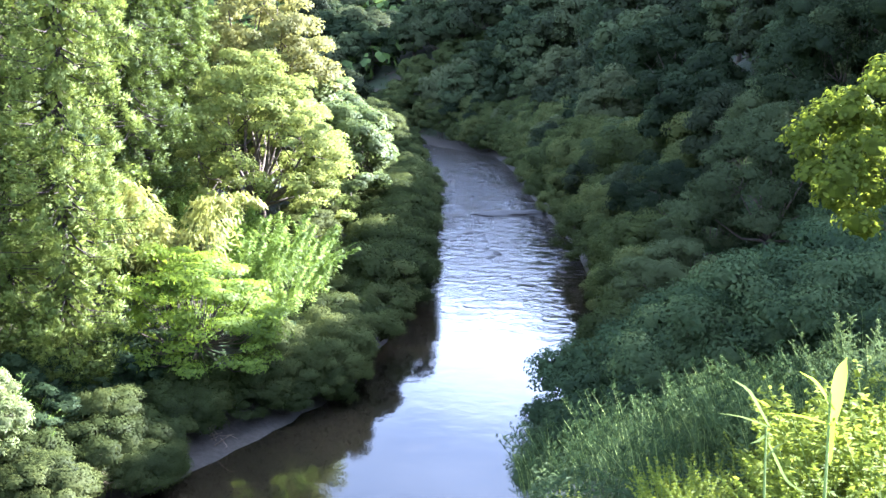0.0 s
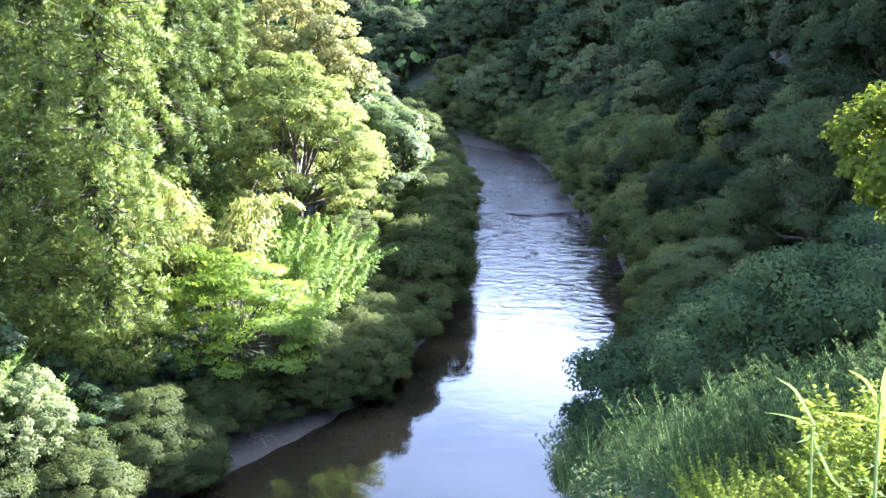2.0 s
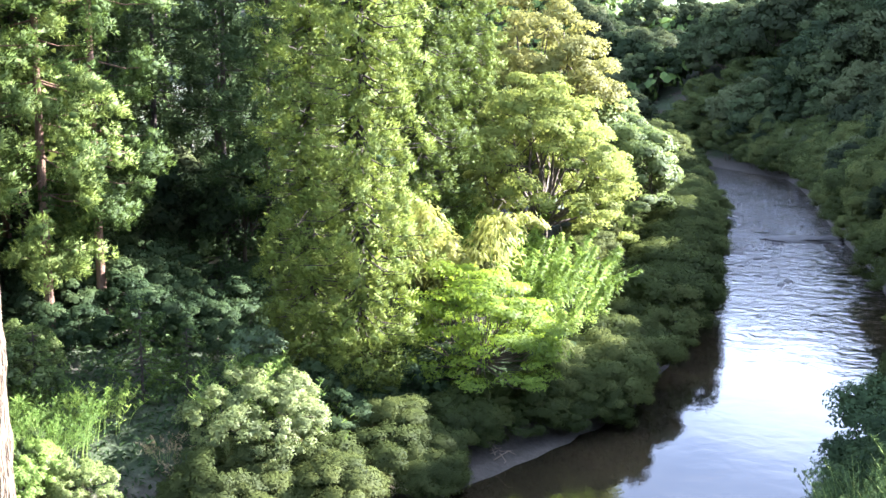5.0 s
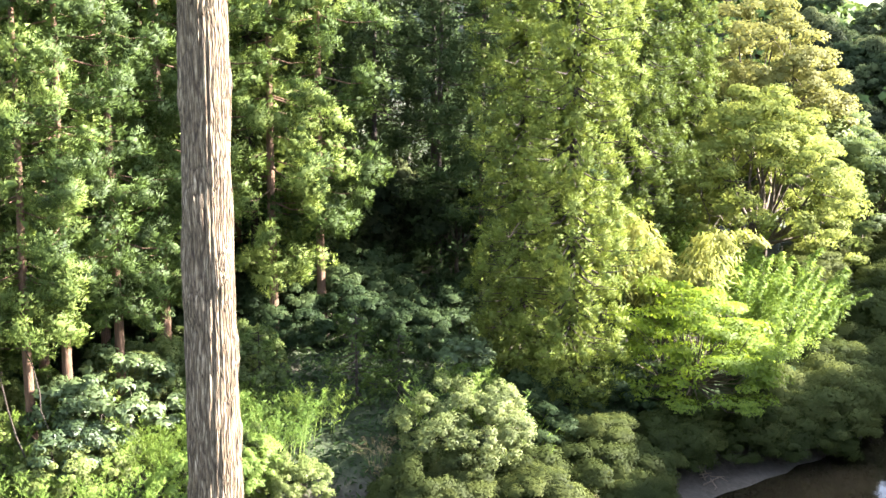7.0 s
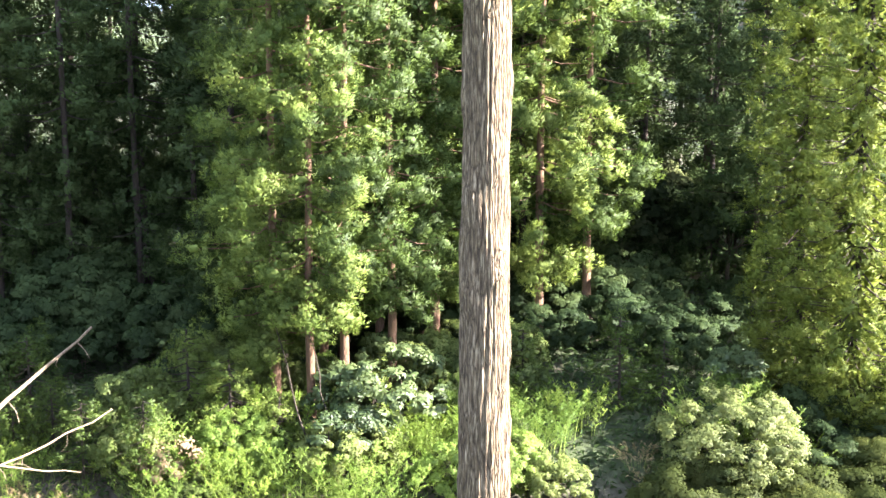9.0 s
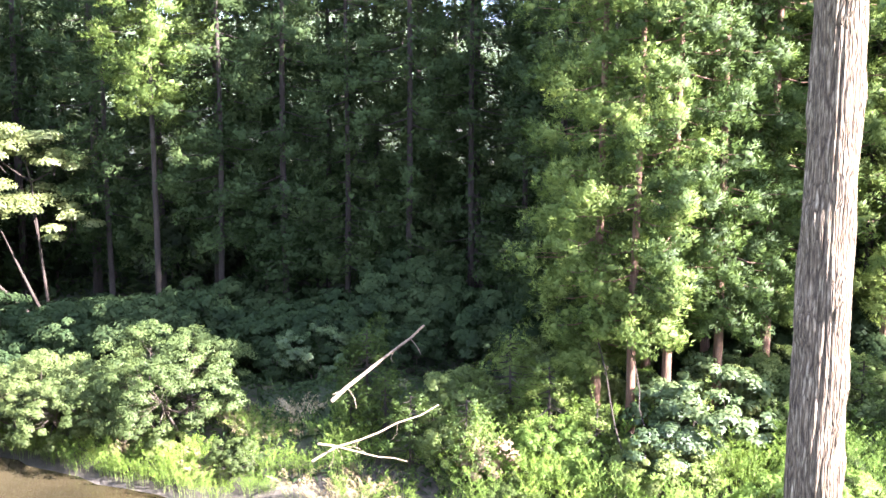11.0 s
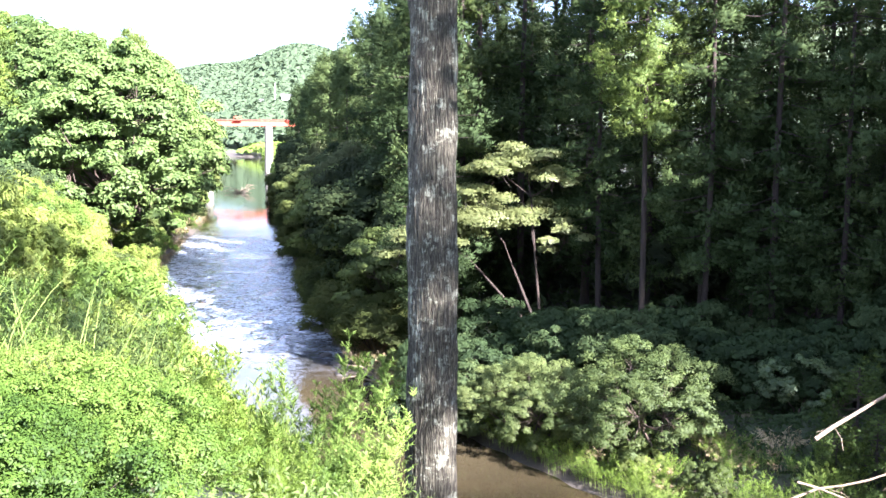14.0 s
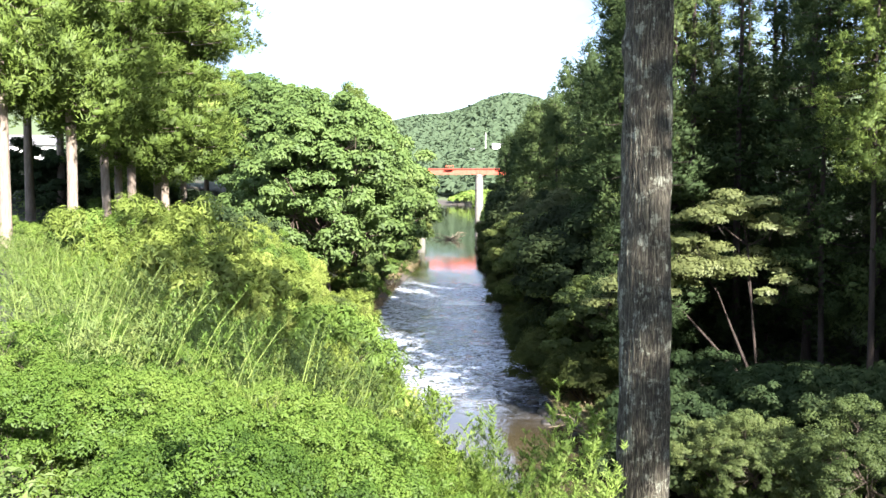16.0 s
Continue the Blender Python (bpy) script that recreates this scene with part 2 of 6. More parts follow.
def wob(x, y, f, k):
    return np.sin(x * f + k) * np.cos(y * f * 1.13 + 1.7 * k) + 0.5 * np.sin(x * f * 2.3 + y * f * 1.9 + k * 3)


def ground_z(x, y):
    x = np.asarray(x, float)
    y = np.asarray(y, float)
    s, side = river_side(x, y)
    bump = 0.18 * wob(x, y, 0.9, 1.0) + 0.35 * wob(x, y, 0.23, 2.0)
    bed = np.maximum(-1.0, s * 0.5)
    sp = np.maximum(s, 0)
    # the far bank: a sandy edge, a low terrace under the forest
    far = 1.9 * sstep(0, 5, sp) + 1.6 * sstep(4, 22, sp) + 9.0 * sstep(24, 75, sp) + bump * sstep(0.5, 6, sp)
    # the camera's bank: a steep slope up to a terrace
    near = 11.2 * (1 - np.exp(-(sp / 8.0) ** 1.5)) + 2.4 * sstep(34, 46, sp) + bump * sstep(1, 6, sp) * 0.6
    hill_w = sstep(22, 42, y + 0.25 * x) * sstep(-20, 0, x)
    hill = np.minimum(sp * 0.80, 14 + (sp - 17.5) * 0.62 * (sp > 17.5)) + bump * 1.5 * sstep(1, 8, sp)
    hill = np.minimum(hill, np.interp(y, [60, 125], [46, 16]) + 0.6 * np.clip(x - 10, 0, 50) + 2 * wob(x, y, 0.05, 3.0))
    near = near * (1 - hill_w) + np.maximum(hill, near * 0.6) * hill_w
    z = np.where(side > 0, far, near)
    # hills beyond the bends and in the distance
    r = np.hypot(x, y)
    z = z + 9 * sstep(172, 280, y + 0.1 * x) * sstep(4, 60, sp) * (1 + 0.15 * wob(x, y, 0.03, 5.0))
    z = z + 26 * sstep(150, 320, y) * sstep(6, 60, -x - 0.02 * y) * sstep(10, 50, sp) * (1 + 0.2 * wob(x, y, 0.03, 2.0))
    ang = np.arctan2(-x, y)
    z = z + sstep(520, 1100, r) * (72 + 20 * np.sin(ang * 9 + 1) + 13 * np.sin(ang * 23) + 5 * np.sin(ang * 57)) * sstep(15, 120, sp)
    return np.where(s < 0, bed, z)


def gz(x, y):
    return float(ground_z(np.array([x]), np.array([y]))[0])


def at(yaw, dist):
    return -math.sin(radians(yaw)) * dist, math.cos(radians(yaw)) * dist


# ---- mesh helpers ----


def mesh_data(name, verts, faces, mat, smooth=False, normals=None):
    """A mesh from arrays; faces all have the same number of corners."""
    me = bpy.data.meshes.new(name)
    verts = np.asarray(verts, np.float32)
    faces = np.asarray(faces, np.int32)
    if normals is not None:
        # every leaf turns its face the way its clump bulges
        fn = np.cross(verts[faces[:, 1]] - verts[faces[:, 0]], verts[faces[:, 2]] - verts[faces[:, 0]])
        turn = (fn * np.asarray(normals)[faces[:, 0]]).sum(1) < 0
        faces[turn] = faces[turn][:, ::-1]
    me.vertices.add(len(verts))
    me.vertices.foreach_set("co", verts.ravel())
    n, k = faces.shape
    me.loops.add(n * k)
    me.loops.foreach_set("vertex_index", faces.ravel())
    me.polygons.add(n)
    me.polygons.foreach_set("loop_start", np.arange(0, n * k, k, dtype=np.int32))
    me.polygons.foreach_set("use_smooth", np.full(n, smooth))
    me.update(calc_edges=True)
    if normals is not None:
        normals = np.asarray(normals, float)
        me.normals_split_custom_set_from_vertices(np.asarray(normals, np.float32))
    me.materials.append(mat)
    return me


def attach(name, me, parent, label=""):
    ob = new(name, me)
    ob.parent = parent
    return tagged(ob, label)


def part(name, bm, material, parent, label=""):
    me = bpy.data.meshes.new(name)
    bm.to_mesh(me)
    bm.free()
    me.materials.append(material)
    return attach(name, me, parent, label)


def thing(name, label, category, group="", kind="", loc=(0, 0, 0), rz=0.0, scale=1.0):
    e = new(name)
    e.location = loc
    e.rotation_euler = (0, 0, rz)
    e.scale = (scale, scale, scale)
    return tagged(e, label, category, group, kind)


def unit(v):
    return v / np.maximum(np.linalg.norm(v, axis=-1, keepdims=True), 1e-9)


def tube(path, radii, sides=6, rng=None, rough=0.0):
    """Vertices and faces of a tapered tube along a path."""
    path = np.asarray(path, float)
    radii = np.asarray(radii, float)
    tang = unit(np.gradient(path, axis=0))
    ref = np.where(np.abs(tang[:, 2:3]) > 0.9, np.array([[1.0, 0, 0]]), np.array([[0, 0, 1.0]]))
    u = unit(np.cross(tang, ref))
    v = np.cross(tang, u)
    a = np.linspace(0, 2 * math.pi, sides, endpoint=False)
    rr = radii[:, None] * (1 + (rng.normal(0, rough, (len(path), sides)) if rough else 0))
    pts = path[:, None, :] + rr[..., None] * (np.cos(a)[None, :, None] * u[:, None, :] + np.sin(a)[None, :, None] * v[:, None, :])
    n = len(path)
    i = np.arange(n - 1)[:, None] * sides
    j = np.arange(sides)[None, :]
    k = (j + 1) % sides
    f = np.stack([i + j, i + k, i + sides + k, i + sides + j], -1).reshape(-1, 4)
    return pts.reshape(-1, 3), f


def merge(pieces):
    vs, fs, o = [], [], 0
    for v, f in pieces:
        vs.append(v)
        fs.append(f + o)
        o += len(v)
    return np.concatenate(vs), np.concatenate(fs)


def leaves(rng, c, n, size, aspect=0.5, along=None, fold=0.12, soft=None, wild=0.8):
    """One folded rhombus per centre c, facing n; along: the way that the tip points; soft: the way that its clump bulges."""
    k = len(c)
    n = unit(n)
    t = rng.normal(size=(k, 3)) if along is None else along + 0.001
    t = unit(t - (t * n).sum(1, keepdims=True) * n)
    b = np.cross(n, t)
    s = np.broadcast_to(np.asarray(size, float), (k,))[:, None]
    w = s * aspect
    p0 = c - t * s * 0.5
    p1 = c + b * w * 0.5 + n * s * fold - t * s * 0.08
    p2 = c + t * s * 0.5 - n * s * fold * 0.6
    p3 = c - b * w * 0.5 + n * s * fold - t * s * 0.08
    v = np.stack([p0, p1, p2, p3], 1).reshape(-1, 3)
    if soft is not None:
        n = n * np.where((n * soft).sum(1, keepdims=True) < 0, -1, 1)
    nv = unit(n * wild + soft) if soft is not None else n
    return v, np.arange(4 * k).reshape(k, 4), np.repeat(nv, 4, axis=0)


BOX = np.array([(x, y, z) for x in (-1, 0, 1) for y in (-1, 0, 1) for z in (-1, 0, 1) if (x, y, z) != (0, 0, 0)], float)


def box_sphere():
    """A sphere of 24 four-sided faces."""
    key = {tuple(p): i for i, p in enumerate(BOX.astype(int).tolist())}
    f = []
    for ax in range(3):
        for sg in (-1, 1):
            for a in (-1, 0):
                for b in (-1, 0):
                    q = []
                    for da, db in ((0, 0), (1, 0), (1, 1), (0, 1)):
                        p = [0, 0, 0]
                        p[ax], p[(ax + 1) % 3], p[(ax + 2) % 3] = sg, a + da, b + db
                        q.append(key[tuple(p)])
                    f.append(q)
    return unit(BOX), np.array(f)


SPH_V, SPH_F = box_sphere()
GR = (1 + 5 ** 0.5) / 2
ICO_V = unit(np.array([(-1, GR, 0), (1, GR, 0), (-1, -GR, 0), (1, -GR, 0), (0, -1, GR), (0, 1, GR), (0, -1, -GR), (0, 1, -GR), (GR, 0, -1), (GR, 0, 1), (-GR, 0, -1), (-GR, 0, 1)]))
ICO_F = np.array([(a, b, c) for a in range(12) for b in range(a + 1, 12) for c in range(b + 1, 12) if all(np.linalg.norm(ICO_V[p] - ICO_V[q]) < 1.1 for p, q in ((a, b), (b, c), (a, c)))])


def hearts(rng, centres, radii, shape_v, shape_f):
    """The dense dark heart of each clump, uneven, where no gap shows."""
    m, k = len(centres), len(shape_v)
    v = centres[:, None, :] + shape_v[None] * radii[:, None, :] * rng.uniform(0.75, 1.2, (m, k, 1))
    f = (shape_f[None] + (np.arange(m) * k)[:, None, None]).reshape(-1, shape_f.shape[1])
    return v.reshape(-1, 3), f, np.tile(shape_v, (m, 1))


def clump_leaves(rng, centres, radii, per, size, aspect=0.5, up=0.5, low=-0.35, heart=5, axis=None, wild=0.5, core=0.4):
    """Leaves on the shells of flattened clumps round a dense heart."""
    m = len(centres)
    d = unit(rng.normal(size=(m, per, 3)))
    d[..., 2] = np.where(d[..., 2] < low, -d[..., 2], d[..., 2])
    rad = rng.uniform(0.62, 1.06, (m, per, 1))
    if axis is None:
        axis = unit(np.column_stack([centres[:, :2], np.full(m, 0.25 * np.abs(centres[:, :2]).mean() + 0.05)]))
    c = (centres[:, None, :] + d * rad * radii[:, None, :]).reshape(-1, 3)
    n = (d + np.array([0, 0, up]) + rng.normal(0, 0.4, d.shape)).reshape(-1, 3)
    soft = unit(d * 0.55 + axis[:, None, :] * 0.75 + np.array([0, 0, 0.2])).reshape(-1, 3)
    sz = rng.uniform(0.7, 1.3, m * per) * size
    if heart:
        dh = unit(rng.normal(size=(m, heart * 3, 3)))
        c = np.concatenate([c, (centres[:, None, :] + dh * rng.uniform(0.35, 0.7, (m, heart * 3, 1)) * radii[:, None, :]).reshape(-1, 3)])
        n = np.concatenate([n, (dh + np.array([0, 0, 0.4])).reshape(-1, 3)])
        soft = np.concatenate([soft, unit(dh * 0.6 + axis[:, None, :] * 0.5).reshape(-1, 3)])
        sz = np.concatenate([sz, np.maximum(size, np.repeat(radii[:, 0], heart * 3) * rng.uniform(0.25, 0.4, m * heart * 3))])
    v, f, nv = leaves(rng, c, n, sz, aspect, soft=soft, wild=wild)
    if core:
        hv, hf, hn = hearts(rng, centres, radii * core, SPH_V, SPH_F)
        hn = unit(hn * 0.55 + np.repeat(axis, len(SPH_V), axis=0) * 0.75 + np.array([0, 0, 0.2]))
        v, f, nv = np.concatenate([v, hv]), np.concatenate([f, hf + len(v)]), np.concatenate([nv, hn])
    return v, f, nv


# ---- kinds of plant ----


def bark_trunk(height, trunk_r, thin, seed, sides=150, rings=360):
    """A trunk seen from near by: long fibrous ridges, shallow knots, a slight sway."""
    z = np.linspace(-0.6, height * 0.98, rings)
    a = np.linspace(0, 2 * math.pi, sides, endpoint=False)
    A, Z = np.meshgrid(a, z)
    r = trunk_r * (1 - np.maximum(Z, 0) / (height * 1.02)) ** thin + 0.02 + 0.25 * trunk_r * np.exp(-np.maximum(Z, 0) / 0.5)
    sway = 0.5 * np.sin(Z * 0.9 + seed) + 0.3 * np.sin(Z * 2.3 + 1.7)
    ridge = np.abs(np.sin(A * 15 + 1.3 * sway + np.sin(A * 3 + Z * 0.6))) + 0.7 * np.abs(np.sin(A * 27 + 1.9 * sway + Z * 0.45 + np.sin(Z * 1.7 + A * 5)))
    r = r * (1 + 0.045 * (ridge - 0.9) + 0.018 * np.sin(A * 2 + Z * 0.7 + seed) + 0.012 * np.sin(Z * 5.1 + A * 4))
    r = r + 0.006 * np.sin(Z * 1.9 + A + seed) + 0.005 * np.sin(Z * 3.7 - 2 * A) + 0.005 * np.sin(Z * 8.3 + 3 * A)
    krng = np.random.default_rng(seed)
    for kz, ka, ks in zip(krng.uniform(1, 12, 40), krng.uniform(0, 6.28, 40), krng.uniform(0.6, 1.7, 40)):
        da = np.angle(np.exp(1j * (A - ka))) * r
        dd = (da / (0.05 * ks)) ** 2 + ((Z - kz) / (0.08 * ks)) ** 2
        r = r + 0.030 * ks * np.exp(-dd) - 0.026 * ks * np.exp(-dd * 5)
    v = np.stack([r * np.cos(A), r * np.sin(A), Z], -1).reshape(-1, 3)
    i = np.arange(rings - 1)[:, None] * sides
    j = np.arange(sides)[None, :]
    k = (j + 1) % sides
    return v, np.stack([i + j, i + k, i + sides + k, i + sides + j], -1).reshape(-1, 4)


def needles(rng, base, way, length, width, soft):
    """One slim triangle per shoot, from its base along its way."""
    k = len(base)
    b = unit(np.cross(way, soft + rng.normal(0, 0.5, (k, 3)))) * (width * 0.5)[:, None]
    v = np.stack([base - b, base + b, base + way * length[:, None]], 1).reshape(-1, 3)
    return v, np.arange(3 * k).reshape(k, 3), np.repeat(soft, 3, axis=0)


def cedar_mesh(seed, height, base, radius, mat, plumes=200, fan=7, spikes=26, puff=0.2, spread=0.45, bark=None, trunk_r=0.2, sides=10, rings=14, rough=0.05, thin=0.8, inner=700, slim=0.26, droop=0.12, low=1.25, flat=0.8, core=0.25):
    """A cedar: a straight trunk, whorled branches; each carries plumes, fans of small brushes of needle shoots."""
    rng = np.random.default_rng(seed)
    zs = np.linspace(-0.6, height * 0.98, rings)
    lean = np.column_stack([0.05 * np.sin(zs * 0.35 + seed), 0.05 * np.cos(zs * 0.3 + 2 * seed)])
    path = np.column_stack([lean, zs])
    rad = trunk_r * (1 - np.maximum(zs, 0) / (height * 1.02)) ** thin + 0.02 + 0.25 * trunk_r * np.exp(-np.maximum(zs, 0) / 0.5)
    trunk = bark_trunk(height, trunk_r, thin, seed) if sides > 30 else tube(path, rad, sides, rng, rough)
    u = np.sort(rng.uniform(0, 1, plumes // 2)) ** low
    z = base + u * (height - base)
    ang = np.arange(len(z)) * 2.39996 + rng.normal(0, 0.4, len(z))
    prof = np.minimum(1.0, (1.04 - u) * 1.25) ** 0.75 * (0.72 + 0.28 * np.sin(u * 3.1)) * np.clip(0.5 + u * 5, 0, 1)
    ln = radius * prof * rng.uniform(0.55, 1.15, len(z)) + 0.2
    limbs, cen = [], []
    for zi, ai, li in zip(z, ang, ln):
        dx, dy = math.cos(ai), math.sin(ai)
        ends = np.array([[0, 0, 0], [0.5, 0.5, -droop], [1, 1, -droop * 0.8]]) * li * np.array([dx, dy, 1.0]) + np.array([np.interp(zi, zs, lean[:, 0]), np.interp(zi, zs, lean[:, 1]), zi])
        limbs.append(tube(ends, np.array([0.045, 0.03, 0.012]) * (0.5 + trunk_r * 2.5), 3))
        cen.append(ends[2] + rng.normal(0, 0.10, 3))
        cen.append(ends[1] * 0.75 + ends[2] * 0.25 + rng.normal(0, 0.30, 3) + np.array([0, 0, 0.1]))
    cen = np.array(cen)
    m = len(cen)
    out = unit(np.column_stack([cen[:, :2], np.zeros(m)]))
    side = np.column_stack([-out[:, 1], out[:, 0], np.zeros(m)])
    # the brushes of a plume fan out and up from the tip of its branch
    ball = unit(rng.normal(size=(m, fan, 3))) * rng.uniform(0.45, 1.0, (m, fan, 1))
    k1, k2, k3 = ball[..., 0:1] * 1.15, ball[..., 1:2], ball[..., 2:3] * flat
    big = rng.uniform(0.65, 1.35, (m, 1, 1)) * spread
    off = (out[:, None, :] * k1 + side[:, None, :] * k2 + np.array([0, 0, 1.0]) * (k3 - 0.2 * np.abs(k2) - 0.15 * k1)) * big
    bc = (cen[:, None, :] + off).reshape(-1, 3)
    bo = np.repeat(out, fan, axis=0)
    bd = unit(unit(off).reshape(-1, 3) * 0.8 + bo * 0.5 + np.array([0, 0, 0.25]))
    nb = len(bc)
    br = puff * rng.uniform(0.65, 1.3, nb)
    d = unit(rng.normal(size=(nb, spikes, 3)) + bo[:, None, :] * 0.35 + np.array([0, 0, 0.3]))
    c = (bc[:, None, :] + d * br[:, None, None] * rng.uniform(0.30, 0.85, (nb, spikes, 1))).reshape(-1, 3)
    way = unit(d * 0.8 + bo[:, None, :] * 0.35 + np.array([0, 0, 0.30]) + rng.normal(0, 0.25, d.shape)).reshape(-1, 3)
    soft = unit(d * 0.45 + bd[:, None, :] + rng.normal(0, 0.08, d.shape)).reshape(-1, 3)
    ln2 = rng.uniform(0.6, 1.15, nb * spikes) * np.repeat(br, spikes)
    wd = ln2 * slim
    # sprays near the trunk, in the shade of the rest
    if inner:
        ui = rng.uniform(0.02, 0.97, inner)
        ai = rng.uniform(0, 6.283, inner)
        ri = np.interp(ui, u, radius * prof) * rng.uniform(0.05, 0.30, inner)
        oi = np.column_stack([np.cos(ai), np.sin(ai), rng.normal(0, 0.5, inner)])
        c = np.concatenate([c, np.column_stack([np.cos(ai) * ri, np.sin(ai) * ri, base + ui * (height - base)])])
        way = np.concatenate([way, unit(oi + rng.normal(0, 0.8, (inner, 3)))])
        li = rng.uniform(0.16, 0.34, inner)
        ln2, wd = np.concatenate([ln2, li]), np.concatenate([wd, li * 0.7])
        soft = np.concatenate([soft, unit(oi)])
    v, f, nv = needles(rng, c, way, ln2, wd, soft)
    if core:
        hv, hf, hn = hearts(rng, cen, big[:, 0] * core * np.array([[1.0, 1.0, 0.85 * flat]]), ICO_V, ICO_F)
        hn = unit(hn * 0.8 + np.repeat(out, 12, axis=0) * 0.5)
        v, f, nv = np.concatenate([v, hv]), np.concatenate([f, hf + len(v)]), np.concatenate([nv, hn])
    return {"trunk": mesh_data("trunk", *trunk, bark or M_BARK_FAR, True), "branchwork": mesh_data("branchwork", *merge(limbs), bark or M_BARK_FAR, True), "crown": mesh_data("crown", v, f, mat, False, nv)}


def broad_mesh(seed, height, radius, base, mat, clumps=60, per=70, size=0.22, flat=0.55, aspect=0.5, stems=1, bark=None, trunk_r=0.14, up=0.5, layered=0.0, clump_r=1.0, heart=5, discs=(), lobes=0, wild=0.5, core=0.4, full=1.35, ragged=0.16):
    """A broad-leaved tree or bush: stems, limbs that carry clumps of leaves."""
    rng = np.random.default_rng(seed)
    bark = bark or M_TWIG
    # clump centres inside an uneven dome
    d = unit(rng.normal(size=(clumps, 3)))
    d[:, 2] = np.abs(d[:, 2]) * 1.0 - 0.45 * rng.uniform(0, 1, clumps)
    ang = np.arctan2(d[:, 1], d[:, 0])
    lump = 1 + 0.16 * np.sin(ang * 3 + seed) + 0.12 * np.sin(ang * 5 + 2 * seed)
    rr = rng.uniform(0.45, 1.0, clumps) ** 0.6 * lump
    crown_h = height - base
    cen = np.column_stack([d[:, 0] * rr * radius, d[:, 1] * rr * radius, base + crown_h * 0.35 + d[:, 2] * rr * crown_h * 0.6])
    if layered:
        cen[:, 2] = np.round(cen[:, 2] / layered) * layered + rng.normal(0, 0.22, clumps)
    cr = radius * 0.30 * clump_r * rng.uniform(0.6, 1.25, clumps)
    radii = np.column_stack([cr, cr, cr * flat])
    axis = None
    if lobes:
        # a crown of billows: large lobes on a dome, clumps on the lobes
        k = np.arange(lobes) + 0.5
        zz = 1 - k / lobes * full
        aa = k * 2.39996 + seed + rng.normal(0, 0.25, lobes)
        rr = np.sqrt(np.maximum(0, 1 - zz * zz))
        ld = np.column_stack([rr * np.cos(aa), rr * np.sin(aa), zz])
        lr = rng.uniform(0.30, 0.52, lobes)
        lc = ld * (0.98 - lr)[:, None] * rng.uniform(1 - ragged, 1 + ragged, (lobes, 1))
        own = np.arange(clumps) % lobes
        cd = unit(rng.normal(size=(clumps, 3)) + ld[own] * 0.75 + np.array([0, 0, 0.35]))
        cen = lc[own] + cd * lr[own][:, None] * rng.uniform(0.72, 1.0, (clumps, 1))
        half = crown_h * 0.5
        cen = np.column_stack([cen[:, 0] * radius, cen[:, 1] * radius, base + half * 0.9 + cen[:, 2] * half * 1.05])
        axis = unit(cd * 0.8 + ld[own] * 0.4)
        cr = radius * 0.19 * clump_r * rng.uniform(0.65, 1.3, clumps)
        radii = np.column_stack([cr, cr, cr * flat])
    if discs:
        # flat storeys of foliage: (x, y, z, radius, clumps)
        cen, radii = [], []
        for ox, oy, oz, orad, cnt in discs:
            for j in range(cnt):
                a, q = j * 2.39996 + rng.normal(0, 0.3), math.sqrt((j + 0.3) / cnt)
                cen.append((ox + math.cos(a) * q * orad, oy + math.sin(a) * q * orad, oz - 0.3 * q * q + rng.normal(0, 0.26)))
                radii.append((0.25 + orad * 0.28) * rng.uniform(0.7, 1.3) * np.array([1, 1, flat]))
        cen, radii = np.array(cen), np.array(radii)
    tubes_t, tubes_l = [], []
    fork = base + crown_h * 0.12
    tips = []
    for i in range(stems):
        a = rng.uniform(0, 6.28)
        o = 0.0 if stems == 1 else radius * rng.uniform(0.15, 0.45)
        top = np.array([math.cos(a) * o, math.sin(a) * o, max(fork, 0.3 * height)])
        path = np.array([[math.cos(a) * 0.1 * (stems > 1), math.sin(a) * 0.1 * (stems > 1), -0.4], top * [0.35, 0.35, 0.5] + rng.normal(0, 0.05, 3), top])
        tubes_t.append(tube(path, np.array([1.25, 0.95, 0.7]) * trunk_r / math.sqrt(stems), 7, rng, 0.05))
        tips.append(top)
    tips = np.array(tips)
    if discs:
        tubes_t, tips = [], []
        mains = []
        for k, (ox, oy, oz, orad, cnt) in enumerate(discs):
            top = np.array([ox, oy, oz - 0.25])
            if k < 3:
                path = np.array([[0.1 * k - 0.1, 0.25 * k - 0.2, -0.4], [0.2 * ox, 0.18 * oy, oz * 0.25], [0.5 * ox + 0.15, 0.42 * oy, oz * 0.5], [0.75 * ox - 0.1, 0.72 * oy + 0.1, oz * 0.78], top])
                mains.append(path)
                tubes_t.append(tube(path, np.array([1.2, 1.0, 0.8, 0.5, 0.25]) * trunk_r * 0.7, 7, rng, 0.05))
            else:
                b = min((p[q] for p in mains for q in (2, 3)), key=lambda v: float(((v + [0, 0, 1.2] - top) ** 2).sum()))
                tubes_t.append(tube(np.array([b, b * 0.5 + top * 0.5 + rng.normal(0, 0.12, 3), top]), np.array([0.4, 0.3, 0.15]) * trunk_r, 6, rng, 0.05))
            tips.append(top)
        tips = np.array(tips)
    if lobes:
        hub = np.column_stack([lc[:, 0] * radius, lc[:, 1] * radius, base + half * 0.9 + lc[:, 2] * half * 1.05])
        for h in hub:
            b = tips[np.argmin(((tips - h) ** 2).sum(1))]
            mid = b * 0.5 + h * 0.5 + rng.normal(0, 0.07 * radius, 3) + np.array([0, 0, -0.05 * radius])
